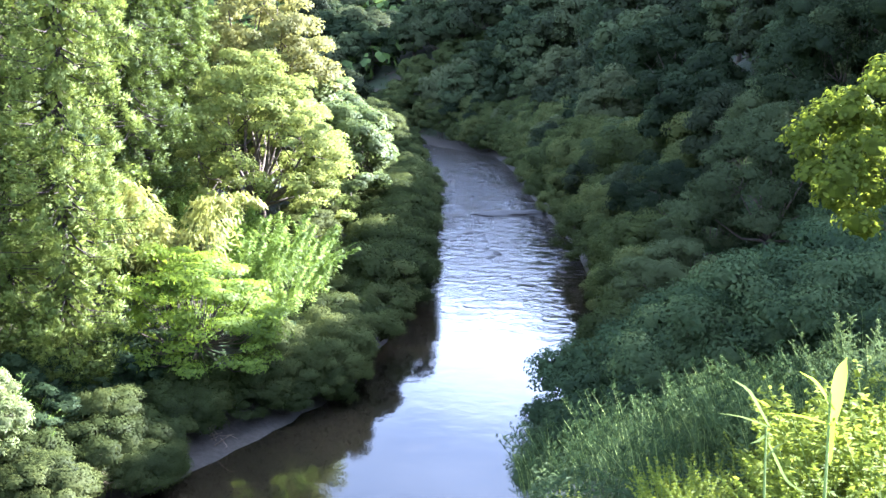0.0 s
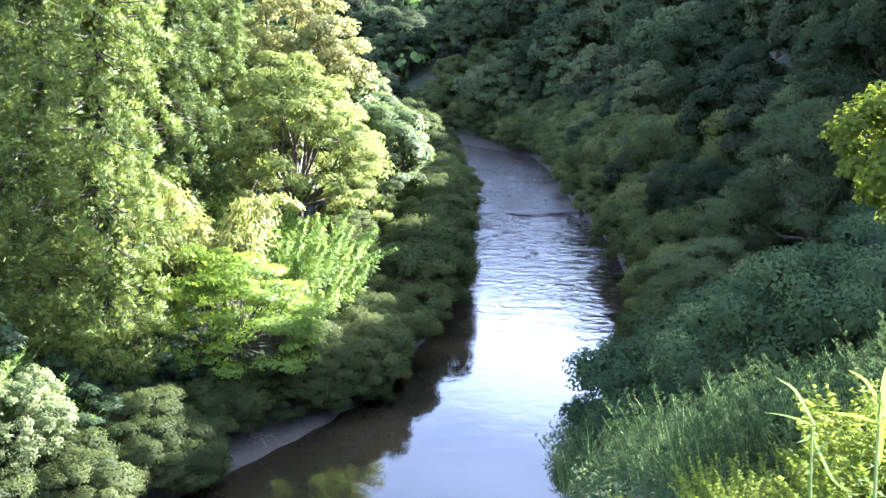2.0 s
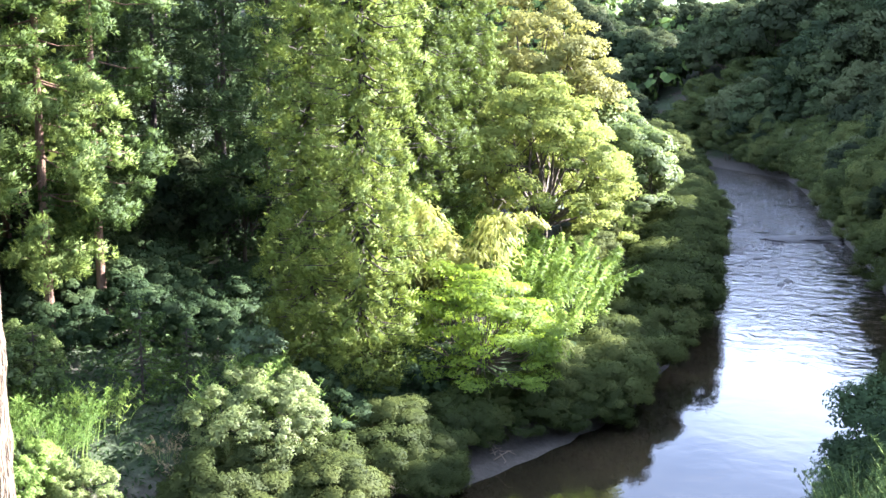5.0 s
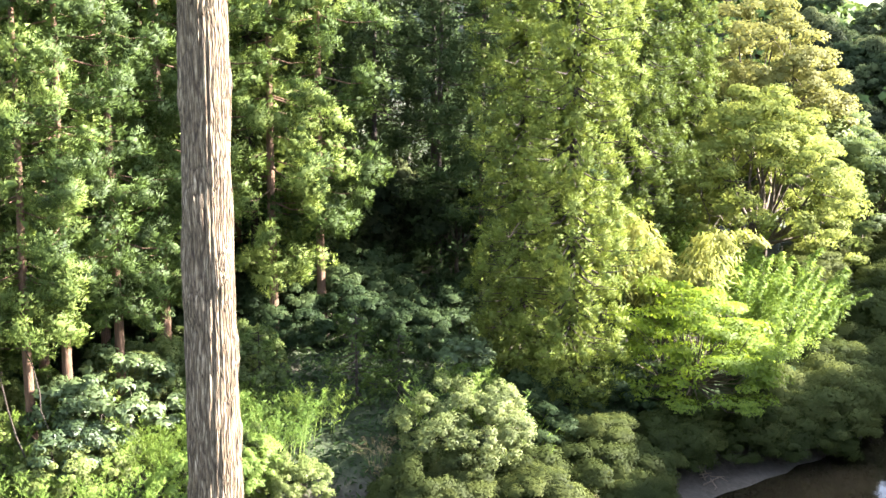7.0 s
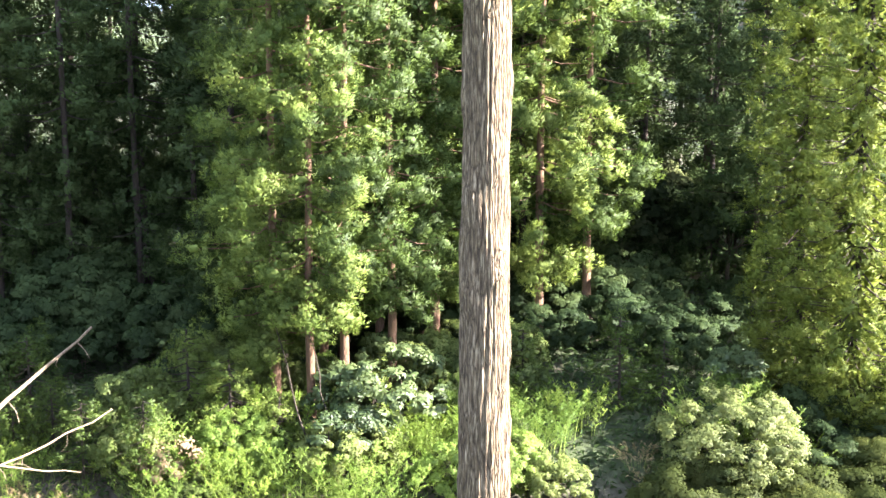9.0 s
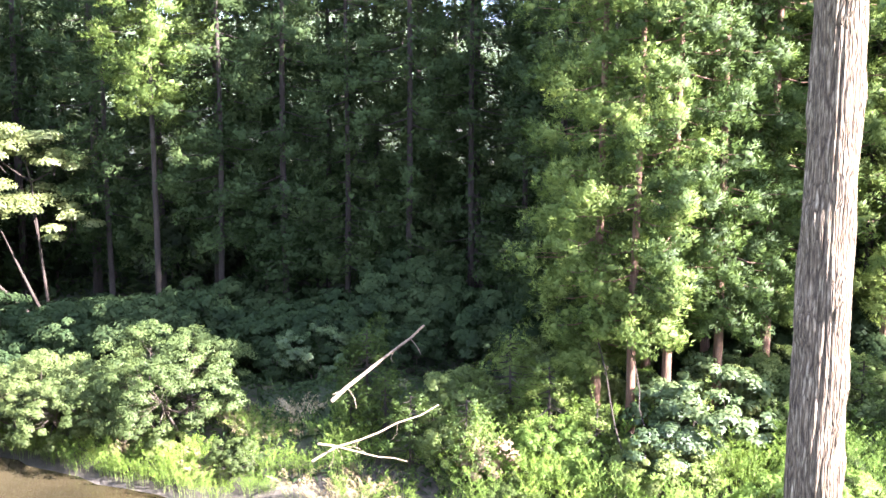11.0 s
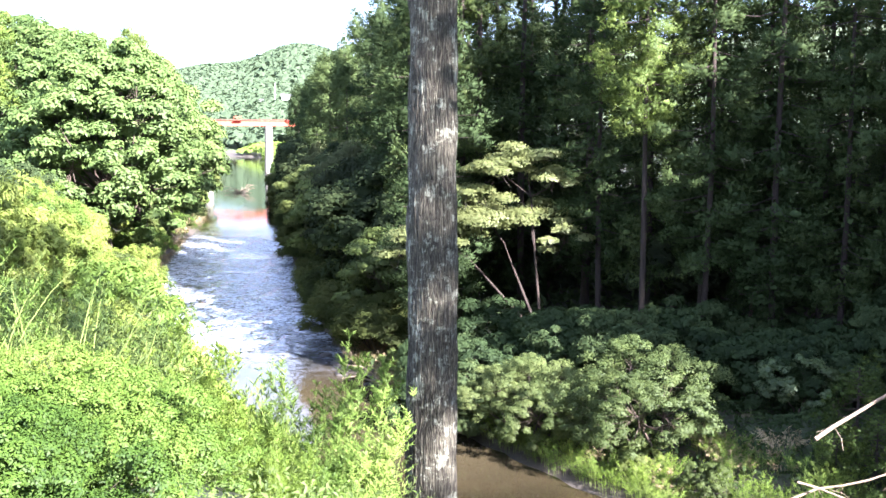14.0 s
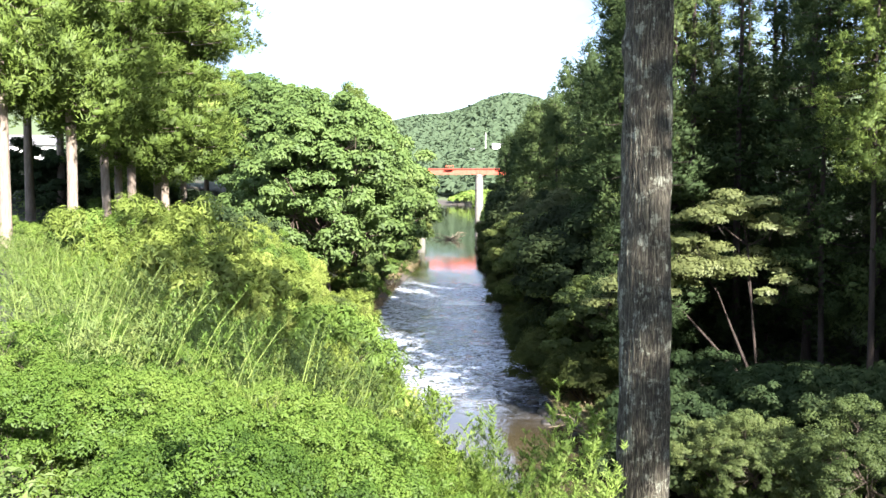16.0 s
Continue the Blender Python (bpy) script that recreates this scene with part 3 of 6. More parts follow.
            tubes_l.append(tube(np.array([b, mid, h]), np.array([0.45, 0.3, 0.14]) * trunk_r / math.sqrt(stems), 5))
        for c, k in list(zip(cen, own))[::3]:
            mid = hub[k] * 0.5 + c * 0.5 + rng.normal(0, 0.04 * radius, 3)
            tubes_l.append(tube(np.array([hub[k], mid, c]), np.array([0.16, 0.10, 0.04]) * trunk_r / math.sqrt(stems), 3))
    for c in () if lobes else cen:
        b = tips[np.argmin(((tips - c) ** 2).sum(1))]
        mid = b * 0.45 + c * 0.55 + np.array([0, 0, -0.08 * radius]) + rng.normal(0, 0.06 * radius, 3)
        tubes_l.append(tube(np.array([b, mid, c]), np.array([0.4, 0.22, 0.07]) * trunk_r / math.sqrt(stems), 4))
    crown = clump_leaves(rng, cen, radii, per, size, aspect, up, heart=heart, axis=axis, wild=wild, core=core)
    return {"trunk": mesh_data("trunk", *merge(tubes_t), bark, True), "branchwork": mesh_data("branchwork", *merge(tubes_l), bark, True), "crown": mesh_data("crown", crown[0], crown[1], mat, False, crown[2])}


def spray_mesh(seed, height, spread, mat, stems=26, per=34, leaf=0.13, aspect=0.16, droop=0.35, stem_mat=None, tight=1.0, rise=0.0):
    """A clump of arching stems with lance leaves: bamboo grass, tall weeds."""
    rng = np.random.default_rng(seed)
    tubes, lc, ln, la, ls, lsoft = [], [], [], [], [], []
    for i in range(stems):
        a = rng.uniform(0, 6.283)
        o = spread * 0.55 * math.sqrt(rng.uniform(0, 1))
        h = height * rng.uniform(0.55, 1.0)
        out = spread * rng.uniform(0.1, 0.6)
        u = np.linspace(0, 1, 5)
        dx, dy = math.cos(a), math.sin(a)
        px = dx * (o + out * u ** 1.8)
        py = dy * (o + out * u ** 1.8)
        pz = h * (u - droop * 0.35 * u ** 3) - 0.15 * (1 - u)
        path = np.column_stack([px, py, pz])
        tubes.append(tube(path, np.linspace(0.007, 0.002, 5) * max(1.0, height / 2.2), 3))
        k = per
        uu = rng.uniform(0.22, 1.0, k) ** 0.8
        p = np.column_stack([np.interp(uu, u, path[:, j]) for j in range(3)])
        th = rng.uniform(0, 6.283, k)
        tw = rng.uniform(0.05, 0.22, k) * height * (1.12 - uu) * 0.55 * tight
        hd = np.column_stack([np.cos(th), np.sin(th), rng.uniform(-0.1, 0.55, k)])
        p = p + hd * tw[:, None]
        al = unit(hd + np.array([0, 0, rise]) + np.array([0, 0, -droop]) * rng.uniform(0, 1.6, (k, 1)) + rng.normal(0, 0.25, (k, 3)))
        lc.append(p)
        lsoft.append(unit(hd * 0.8 + np.array([dx * 0.5, dy * 0.5, 0.5])))
        la.append(al)
        ln.append(np.cross(al, np.cross(np.array([0, 0, 1.0]), al) + rng.normal(0, 0.4, (k, 3))))
        ls.append(rng.uniform(0.6, 1.3, k) * leaf)
    crown = leaves(rng, np.concatenate(lc), np.concatenate(ln), np.concatenate(ls), aspect, along=np.concatenate(la), fold=0.05, soft=np.concatenate(lsoft))
    return {"stemwork": mesh_data("stemwork", *merge(tubes), stem_mat or M_STEM, True), "foliage": mesh_data("foliage", crown[0], crown[1], mat, False, crown[2])}


def plume_mesh(seed, height, spread, mat, stems=16, twigs=14, per=12, leaf=0.09, aspect=0.2, arch=0.5, twig=0.30, stem_mat=None):
    """Feathery upright shoots: arching stems, side twigs set all round, lance leaves along each twig."""
    rng = np.random.default_rng(seed)
    tubes, lc, la, ls, lsoft = [], [], [], [], []
    u = np.linspace(0, 1, 6)
    for i in range(stems):
        a = i * 2.39996 + rng.normal(0, 0.3)
        o = spread * 0.45 * math.sqrt((i + 0.5) / stems)
        h = height * rng.uniform(0.55, 1.0) * (1.05 - 0.35 * o / spread)
        out = spread * rng.uniform(0.15, 0.5) * arch
        dx, dy = math.cos(a), math.sin(a)
        path = np.column_stack([dx * (o + out * u ** 2), dy * (o + out * u ** 2), h * (u - 0.10 * arch * u ** 3) - 0.15 * (1 - u)])
        tubes.append(tube(path, np.linspace(0.008, 0.0015, 6) * max(1.0, height / 2.2), 4))
        tu = np.sort(rng.uniform(0.22, 0.99, twigs))
        base = np.column_stack([np.interp(tu, u, path[:, j]) for j in range(3)])
        ta = np.arange(twigs) * 2.2 + rng.normal(0, 0.5, twigs)
        rise = 0.55 + 0.7 * tu
        way = unit(np.column_stack([np.cos(ta), np.sin(ta), rise]))
        ln = height * twig * (1.12 - tu) * rng.uniform(0.6, 1.15, twigs) + leaf * 0.6
        q = (np.arange(per)[None, :] + 0.5) / per
        k = q[..., None]
        p = base[:, None, :] + way[:, None, :] * ln[:, None, None] * k + np.array([0, 0, -0.12]) * ln[:, None, None] * k * k
        sd = unit(np.cross(way, np.array([0.1, 0.2, 1.0])))[:, None, :] * np.where(np.arange(per) % 2 == 0, 1.0, -1.0)[None, :, None]
        al = unit(way[:, None, :] * 0.9 + sd * 0.75 + rng.normal(0, 0.22, p.shape))
        lc.append((p + al * leaf * 0.4).reshape(-1, 3))
        la.append(al.reshape(-1, 3))
        ls.append(rng.uniform(0.7, 1.25, twigs * per) * leaf)
        lsoft.append(unit(np.repeat(way * 0.6 + np.array([dx, dy, 0.0]) * 0.4 + np.array([0, 0, 0.5]), per, axis=0)))
    al = np.concatenate(la)
    nrm = np.cross(al, np.cross(np.array([0, 0, 1.0]), al)) + rng.normal(0, 0.35, al.shape)
    v, f, nv = leaves(rng, np.concatenate(lc), nrm, np.concatenate(ls), aspect, along=al, fold=0.05, soft=np.concatenate(lsoft), wild=0.6)
    return {"stemwork": mesh_data("stemwork", *merge(tubes), stem_mat or M_STEM, True), "foliage": mesh_data("foliage", v, f, mat, False, nv)}


def plant(name, parts, label, category, loc, group="", rz=0.0, scale=1.0, zs=1.0):
    e = thing(name, label, category, group, "", loc, rz, 1.0)
    e.scale = (scale, scale, scale * zs)
    for k, me in parts.items():
        o = attach(k, me, e)
        if k != "trunk":
            tagged(o, kind="stuff")
    return e


prng = random.Random(5)


def put(name, parts, label, category, yaw, dist, group="", scale=1.0, zs=1.0, sink=0.0):
    x, y = at(yaw, dist)
    return plant(name, parts, label, category, (x, y, gz(x, y) - sink), group, prng.uniform(0, 6.28), scale, zs)

# ---- ground and water ----


def spaced(lo, hi, fine_lo, fine_hi, step, grow=1.14):
    mid = list(np.arange(fine_lo, fine_hi + 0.01, step))
    s, v = step, fine_hi
    up = []
    while v < hi:
        s *= grow
        v += s
        up.append(v)
    s, v = step, fine_lo
    dn = []
    while v > lo:
        s *= grow
        v -= s
        dn.append(v)
    return np.array(dn[::-1] + mid + up)


gx = spaced(-2600, 2600, -75, 30, 0.9, 1.07)
gy = spaced(-2600, 2600, -30, 75, 0.9, 1.07)
GX, GY = np.meshgrid(gx, gy)
GZ = ground_z(GX, GY)
nx, ny = len(gx), len(gy)
idx = (np.arange(ny - 1)[:, None] * nx + np.arange(nx - 1)[None, :])
gf = np.stack([idx, idx + 1, idx + nx + 1, idx + nx], -1).reshape(-1, 4)


def ground_material():
    m, nt, out = mat_base("valley_soil")
    geo = node(nt, "ShaderNodeNewGeometry")
    n1 = node(nt, "ShaderNodeTexNoise", {"Vector": geo.outputs["Position"], "Scale": 0.35, "Detail": 8.0, "Roughness": 0.65})
    n2 = node(nt, "ShaderNodeTexNoise", {"Vector": geo.outputs["Position"], "Scale": 6.0, "Detail": 8.0, "Roughness": 0.7})
    soil = ramp(nt, n2.outputs[0], [(0.3, (0.02, 0.016, 0.010)), (0.55, (0.05, 0.038, 0.025)), (0.75, (0.09, 0.07, 0.045))])
    moss = ramp(nt, n2.outputs[0], [(0.3, (0.012, 0.02, 0.007)), (0.7, (0.034, 0.052, 0.016))])
    msk = ramp(nt, n1.outputs[0], [(0.36, (0, 0, 0)), (0.50, (1, 1, 1))])
    mix = node(nt, "ShaderNodeMix", data_type="RGBA")
    nt.links.new(msk, mix.inputs[0])
    nt.links.new(soil, mix.inputs[6])
    nt.links.new(moss, mix.inputs[7])
    # grass and scrub cover the distant hills
    rad_ = node(nt, "ShaderNodeVectorMath", {0: geo.outputs["Position"]}, operation="LENGTH")
    away = node(nt, "ShaderNodeMapRange", {"Value": rad_.outputs["Value"], "From Min": 330.0, "From Max": 420.0})
    scrub = ramp(nt, n2.outputs[0], [(0.3, (0.055, 0.082, 0.035)), (0.7, (0.105, 0.142, 0.062))])
    mixh = node(nt, "ShaderNodeMix", data_type="RGBA")
    nt.links.new(away.outputs[0], mixh.inputs[0])
    nt.links.new(mix.outputs[2], mixh.inputs[6])
    nt.links.new(scrub, mixh.inputs[7])
    mix = mixh
    # bare silt along the water line
    sep = node(nt, "ShaderNodeSeparateXYZ", {0: geo.outputs["Position"]})
    wet = node(nt, "ShaderNodeMapRange", {"Value": sep.outputs[2], "From Min": 0.9, "From Max": 1.6})
    silt = ramp(nt, n2.outputs[0], [(0.3, (0.034, 0.029, 0.022)), (0.7, (0.088, 0.076, 0.060))])
    mix2 = node(nt, "ShaderNodeMix", data_type="RGBA")
    nt.links.new(wet.outputs[0], mix2.inputs[0])
    nt.links.new(silt, mix2.inputs[6])
    nt.links.new(mix.outputs[2], mix2.inputs[7])
    bp = node(nt, "ShaderNodeBump", {"Strength": 0.7, "Distance": 0.08, "Height": n2.outputs[0]})
    p = node(nt, "ShaderNodeBsdfPrincipled", {"Base Color": mix2.outputs[2], "Roughness": 0.95, "Normal": bp.outputs[0]})
    nt.links.new(p.outputs[0], out.inputs[0])
    return m


ground = new("ground", mesh_data("ground", np.column_stack([GX.ravel(), GY.ravel(), GZ.ravel()]), gf, ground_material(), True))
tagged(ground, "valley floor and slopes of brown soil and moss", "ground", kind="structure")


def water_material():
    m, nt, out = mat_base("river_water")
    geo = node(nt, "ShaderNodeNewGeometry")
    pos = geo.outputs["Position"]
    sep = node(nt, "ShaderNodeSeparateXYZ", {0: pos})
    # rapids: the upstream riffle and the one below the bend
    r1 = node(nt, "ShaderNodeMapRange", {"Value": sep.outputs[1], "From Min": 36.0, "From Max": 86.0})
    r2 = node(nt, "ShaderNodeMapRange", {"Value": sep.outputs[0], "From Min": -44.0, "From Max": -56.0})
    r3 = node(nt, "ShaderNodeMapRange", {"Value": sep.outputs[0], "From Min": -128.0, "From Max": -105.0})
    r23 = node(nt, "ShaderNodeMath", {0: r2.outputs[0], 1: r3.outputs[0]}, operation="MULTIPLY")
    rap = node(nt, "ShaderNodeMath", {0: r1.outputs[0], 1: r23.outputs[0]}, operation="MAXIMUM")
    big = node(nt, "ShaderNodeTexNoise", {"Vector": pos, "Scale": 0.22, "Detail": 3.0})
    patch = ramp(nt, big.outputs[0], [(0.36, (0.38, 0.38, 0.38)), (0.54, (1, 1, 1))])
    rap2 = node(nt, "ShaderNodeMath", {0: rap.outputs[0], 1: rap.outputs[0]}, operation="MULTIPLY")
    rapp = node(nt, "ShaderNodeMath", {0: rap2.outputs[0], 1: patch}, operation="MULTIPLY")
    w1 = node(nt, "ShaderNodeTexNoise", {"Vector": pos, "Scale": 1.0, "Detail": 4.0, "Roughness": 0.55, "Distortion": 0.8})
    w2 = node(nt, "ShaderNodeTexNoise", {"Vector": pos, "Scale": 0.5, "Detail": 2.0})
    amp = node(nt, "ShaderNodeMapRange", {"Value": rapp.outputs[0], "To Min": 0.012, "To Max": 0.7})
    b1 = node(nt, "ShaderNodeBump", {"Strength": amp.outputs[0], "Distance": 0.9, "Height": w1.outputs[0]})
    b2 = node(nt, "ShaderNodeBump", {"Strength": 0.025, "Distance": 0.25, "Height": w2.outputs[0], "Normal": b1.outputs[0]})
    f1 = node(nt, "ShaderNodeTexNoise", {"Vector": pos, "Scale": 2.3, "Detail": 7.0, "Roughness": 0.7, "Distortion": 1.2})
    fm = ramp(nt, f1.outputs[0], [(0.60, (0, 0, 0)), (0.74, (1, 1, 1))])
    # below the bend the pale blue paints foam and the sky's reflection together
    fd = ramp(nt, f1.outputs[0], [(0.39, (0, 0, 0)), (0.60, (1, 1, 1))])
    low = node(nt, "ShaderNodeMix", data_type="RGBA")
    nt.links.new(r23.outputs[0], low.inputs[0])
    nt.links.new(fm, low.inputs[6])
    nt.links.new(fd, low.inputs[7])
    foam_sky = node(nt, "ShaderNodeMath", {0: low.outputs[2], 1: rapp.outputs[0]}, operation="MULTIPLY")
    deep = ramp(nt, big.outputs[0], [(0.35, (0.010, 0.009, 0.005)), (0.65, (0.028, 0.021, 0.011))])
    mix = node(nt, "ShaderNodeMix", data_type="RGBA")
    nt.links.new(foam_sky.outputs[0], mix.inputs[0])
    nt.links.new(deep, mix.inputs[6])
    mix.inputs[7].default_value = (0.58, 0.67, 0.80, 1)
    s1 = node(nt, "ShaderNodeMapRange", {"Value": sep.outputs[0], "From Min": -31.0, "From Max": -37.0})
    s2 = node(nt, "ShaderNodeMapRange", {"Value": sep.outputs[0], "From Min": -50.0, "From Max": -44.0})
    s12 = node(nt, "ShaderNodeMath", {0: s1.outputs[0], 1: s2.outputs[0]}, operation="MULTIPLY")
    mud = node(nt, "ShaderNodeMix", data_type="RGBA")
    nt.links.new(s12.outputs[0], mud.inputs[0])
    nt.links.new(deep, mud.inputs[6])
    mud.inputs[7].default_value = (0.052, 0.043, 0.024, 1)
    nt.links.new(mud.outputs[2], mix.inputs[6])
    ro = node(nt, "ShaderNodeMapRange", {"Value": foam_sky.outputs[0], "To Min": 0.03, "To Max": 0.6})
    p = node(nt, "ShaderNodeBsdfPrincipled", {"Base Color": mix.outputs[2], "Roughness": ro.outputs[0], "IOR": 1.33, "Normal": b2.outputs[0]})
    nt.links.new(p.outputs[0], out.inputs[0])
    return m


tg = unit(np.gradient(RIVER, axis=0))
nr = np.column_stack([-tg[:, 1], tg[:, 0]])
wl = RIVER + nr * (HALF + 2.0)[:, None]
wr = RIVER - nr * (HALF + 2.0)[:, None]
wv = np.concatenate([np.column_stack([wl, np.zeros(len(wl))]), np.column_stack([wr, np.zeros(len(wr))])])
k = np.arange(len(RIVER) - 1)
river = new("water", mesh_data("water", wv, np.column_stack([k, k + 1, k + 1 + len(RIVER), k + len(RIVER)]), water_material()))
tagged(river, "brown-green river reflecting the bright sky, with riffles", "river", kind="structure")

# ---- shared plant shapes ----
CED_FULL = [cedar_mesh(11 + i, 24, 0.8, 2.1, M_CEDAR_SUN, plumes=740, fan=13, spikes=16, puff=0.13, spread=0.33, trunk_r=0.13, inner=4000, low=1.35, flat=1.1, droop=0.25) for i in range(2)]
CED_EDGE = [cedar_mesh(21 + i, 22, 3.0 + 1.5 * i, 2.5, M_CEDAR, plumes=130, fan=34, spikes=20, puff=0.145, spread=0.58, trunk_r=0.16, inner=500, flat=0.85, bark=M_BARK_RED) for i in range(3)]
CED_ROAD = [cedar_mesh(26 + i, 24, 5.2 + 0.8 * i, 3.6, M_CEDAR_ROAD_LIT, plumes=330, fan=20, spikes=17, puff=0.20, spread=0.80, trunk_r=0.17, bark=M_BARK_PALE, inner=2000, flat=0.5, droop=0.2) for i in range(2)]
CED_DARK = [cedar_mesh(31 + i, 25, 1.2 + 1.7 * i, 2.6, M_CEDAR_SHADED, plumes=130, fan=20, spikes=15, puff=0.19, spread=0.62, trunk_r=0.13, inner=900) for i in range(3)]
# bright leaves only high up: a sunlit top put into shape and colour
CED_LIT_TOP = cedar_mesh(37, 25, 11.6, 2.6, M_CEDAR, plumes=120, fan=26, spikes=17, puff=0.17, spread=0.64, trunk_r=0.14, inner=500, flat=0.85)
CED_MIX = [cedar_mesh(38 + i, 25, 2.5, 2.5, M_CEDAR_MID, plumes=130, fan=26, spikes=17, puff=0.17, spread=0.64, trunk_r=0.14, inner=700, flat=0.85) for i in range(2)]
CED_BACK = [cedar_mesh(36 + i, 25, 2.0, 2.7, M_CEDAR_SHADED, plumes=90, fan=9, spikes=12, puff=0.32, spread=0.75, trunk_r=0.19, sides=7) for i in range(2)]
CED_FAR = [cedar_mesh(41 + i, 20, 1.5, 3.0, M_CEDAR, plumes=150, fan=10, spikes=12, puff=0.30, spread=0.75, trunk_r=0.25, sides=6, low=0.9) for i in range(2)]
CED_BANK = [cedar_mesh(44 + i, 20, 1.0, 3.4, M_CEDAR_SHADED, plumes=180, fan=12, spikes=12, puff=0.30, spread=0.75, trunk_r=0.22, sides=6, low=0.9) for i in range(2)]
HILL = [broad_mesh(51 + i, 9.0, 3.7, 0.6, M_BROAD_SHADED if i % 2 else M_SLOPE_SHADED, clumps=80, per=260, size=0.26, flat=0.75, trunk_r=0.16, clump_r=1.2, lobes=10 + i, wild=0.3, aspect=0.55) for i in range(4)]
HILL_NEAR = [broad_mesh(53 + i, 9.0, 3.7, 0.6, M_BROAD_SHADED, clumps=110, per=480, size=0.115, flat=0.75, trunk_r=0.16, clump_r=1.05, lobes=12 + i, wild=0.5, aspect=0.5) for i in range(2)]
HILL_FAR = [broad_mesh(56 + i, 9.0, 3.9, 0.4, M_BROAD_SHADED if i % 2 else M_SLOPE_SHADED, clumps=60, per=130, size=0.40, flat=0.75, trunk_r=0.16, clump_r=1.35, lobes=8 + i, wild=0.25, aspect=0.55) for i in range(4)]
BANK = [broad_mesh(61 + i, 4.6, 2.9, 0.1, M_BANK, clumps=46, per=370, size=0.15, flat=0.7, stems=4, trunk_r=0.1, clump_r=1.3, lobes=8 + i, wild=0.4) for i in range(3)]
SUNNY = [broad_mesh(71 + i, 10.0, 4.2, 0.8, M_BROAD, clumps=80, per=230, size=0.30, flat=0.6, trunk_r=0.2, clump_r=1.2, lobes=11 + i, wild=0.4) for i in range(3)]
SUNNY_FAR = [broad_mesh(76 + i, 10.0, 4.2, 0.5, M_BROAD, clumps=70, per=110, size=0.44, flat=0.6, trunk_r=0.2, clump_r=1.3, lobes=10 + i, wild=0.35) for i in range(2)]
ROUNDT = [broad_mesh(66 + i, 12.0, 5.2, 0.6, M_ROUND, clumps=380, per=135, size=0.28, flat=0.7, trunk_r=0.22, clump_r=0.68, lobes=26 + i, wild=0.9, full=1.75, ragged=0.3) for i in range(2)]
SHRUB = [broad_mesh(81 + i, 2.6, 1.9, 0.1, M_BROAD, clumps=140, per=95, size=0.10, flat=1.0, stems=5, trunk_r=0.05, clump_r=0.6, lobes=12 + i, wild=0.9, core=0.25, full=1.7, ragged=0.32) for i in range(3)]
SHRUB_Y = [broad_mesh(86 + i, 2.6, 1.9, 0.1, M_GRASS, clumps=140, per=95, size=0.13, flat=1.1, stems=5, trunk_r=0.05, aspect=0.28, clump_r=0.6, lobes=12 + i, wild=0.9, core=0.25, full=1.7, ragged=0.32) for i in range(2)]
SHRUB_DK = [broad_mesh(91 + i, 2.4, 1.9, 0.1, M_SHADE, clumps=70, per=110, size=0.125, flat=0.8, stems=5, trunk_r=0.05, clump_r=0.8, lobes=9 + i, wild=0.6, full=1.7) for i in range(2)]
M_BAMBOO = leaf_mat("bamboo_scrub_leaf", (0.090, 0.132, 0.024), (0.175, 0.232, 0.048), (0.27, 0.32, 0.085), trans=0.38)
SCRUB = [broad_mesh(98 + i, 2.6, 1.9, 0.1, M_BAMBOO, clumps=140, per=80, size=0.16, flat=1.3, stems=5, trunk_r=0.05, aspect=0.2, clump_r=0.6, lobes=12 + i, wild=0.9, core=0.25, full=1.7, ragged=0.32) for i in range(2)]
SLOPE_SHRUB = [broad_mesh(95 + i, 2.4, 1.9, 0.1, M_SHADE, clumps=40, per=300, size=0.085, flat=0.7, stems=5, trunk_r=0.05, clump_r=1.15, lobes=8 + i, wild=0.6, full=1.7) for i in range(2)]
SPRAY = [plume_mesh(101 + i, 1.5, 1.7, M_GRASS if i else M_WILLOW, stems=32, twigs=15, per=12, leaf=0.062, aspect=0.22, arch=0.8) for i in range(3)]
M_WEED = leaf_mat("dull_weed", (0.050, 0.074, 0.018), (0.100, 0.140, 0.034), (0.175, 0.215, 0.060), trans=0.32)
# dark weed copy for the near slope, whose shade is in the colour
M_WEED_SHADED = leaf_mat("weed_shaded", (0.018, 0.034, 0.012), (0.040, 0.068, 0.022), (0.080, 0.115, 0.038), gloss=0.004)
SLOPE_WEED = [plume_mesh(108 + i, 1.5, 1.6, M_WEED_SHADED, stems=26, twigs=17, per=14, leaf=0.05, aspect=0.26, arch=0.8, twig=0.24) for i in range(2)]
SPRAY_N = [plume_mesh(105 + i, 1.5, 1.6, (M_GRASS, M_WEED, M_BROAD_MID, M_GRASS)[i], stems=26, twigs=17, per=14, leaf=0.042, aspect=0.24, arch=0.8, twig=0.24) for i in range(4)]
SPRAY_ST = [spray_mesh(111, 1.2, 1.4, M_STRAW, stems=40, per=18, leaf=0.30, aspect=0.06, droop=0.8)]
BAMBOO = [spray_mesh(121 + i, 5.0, 3.0, M_WILLOW, stems=22, per=260, leaf=0.22, aspect=0.22, droop=0.7) for i in range(2)]

L_CEDAR = "tall Japanese cedar with tufted green needles in the forest"
L_EDGE = "sunlit Japanese cedar with tufted yellow-green needles at the forest edge"

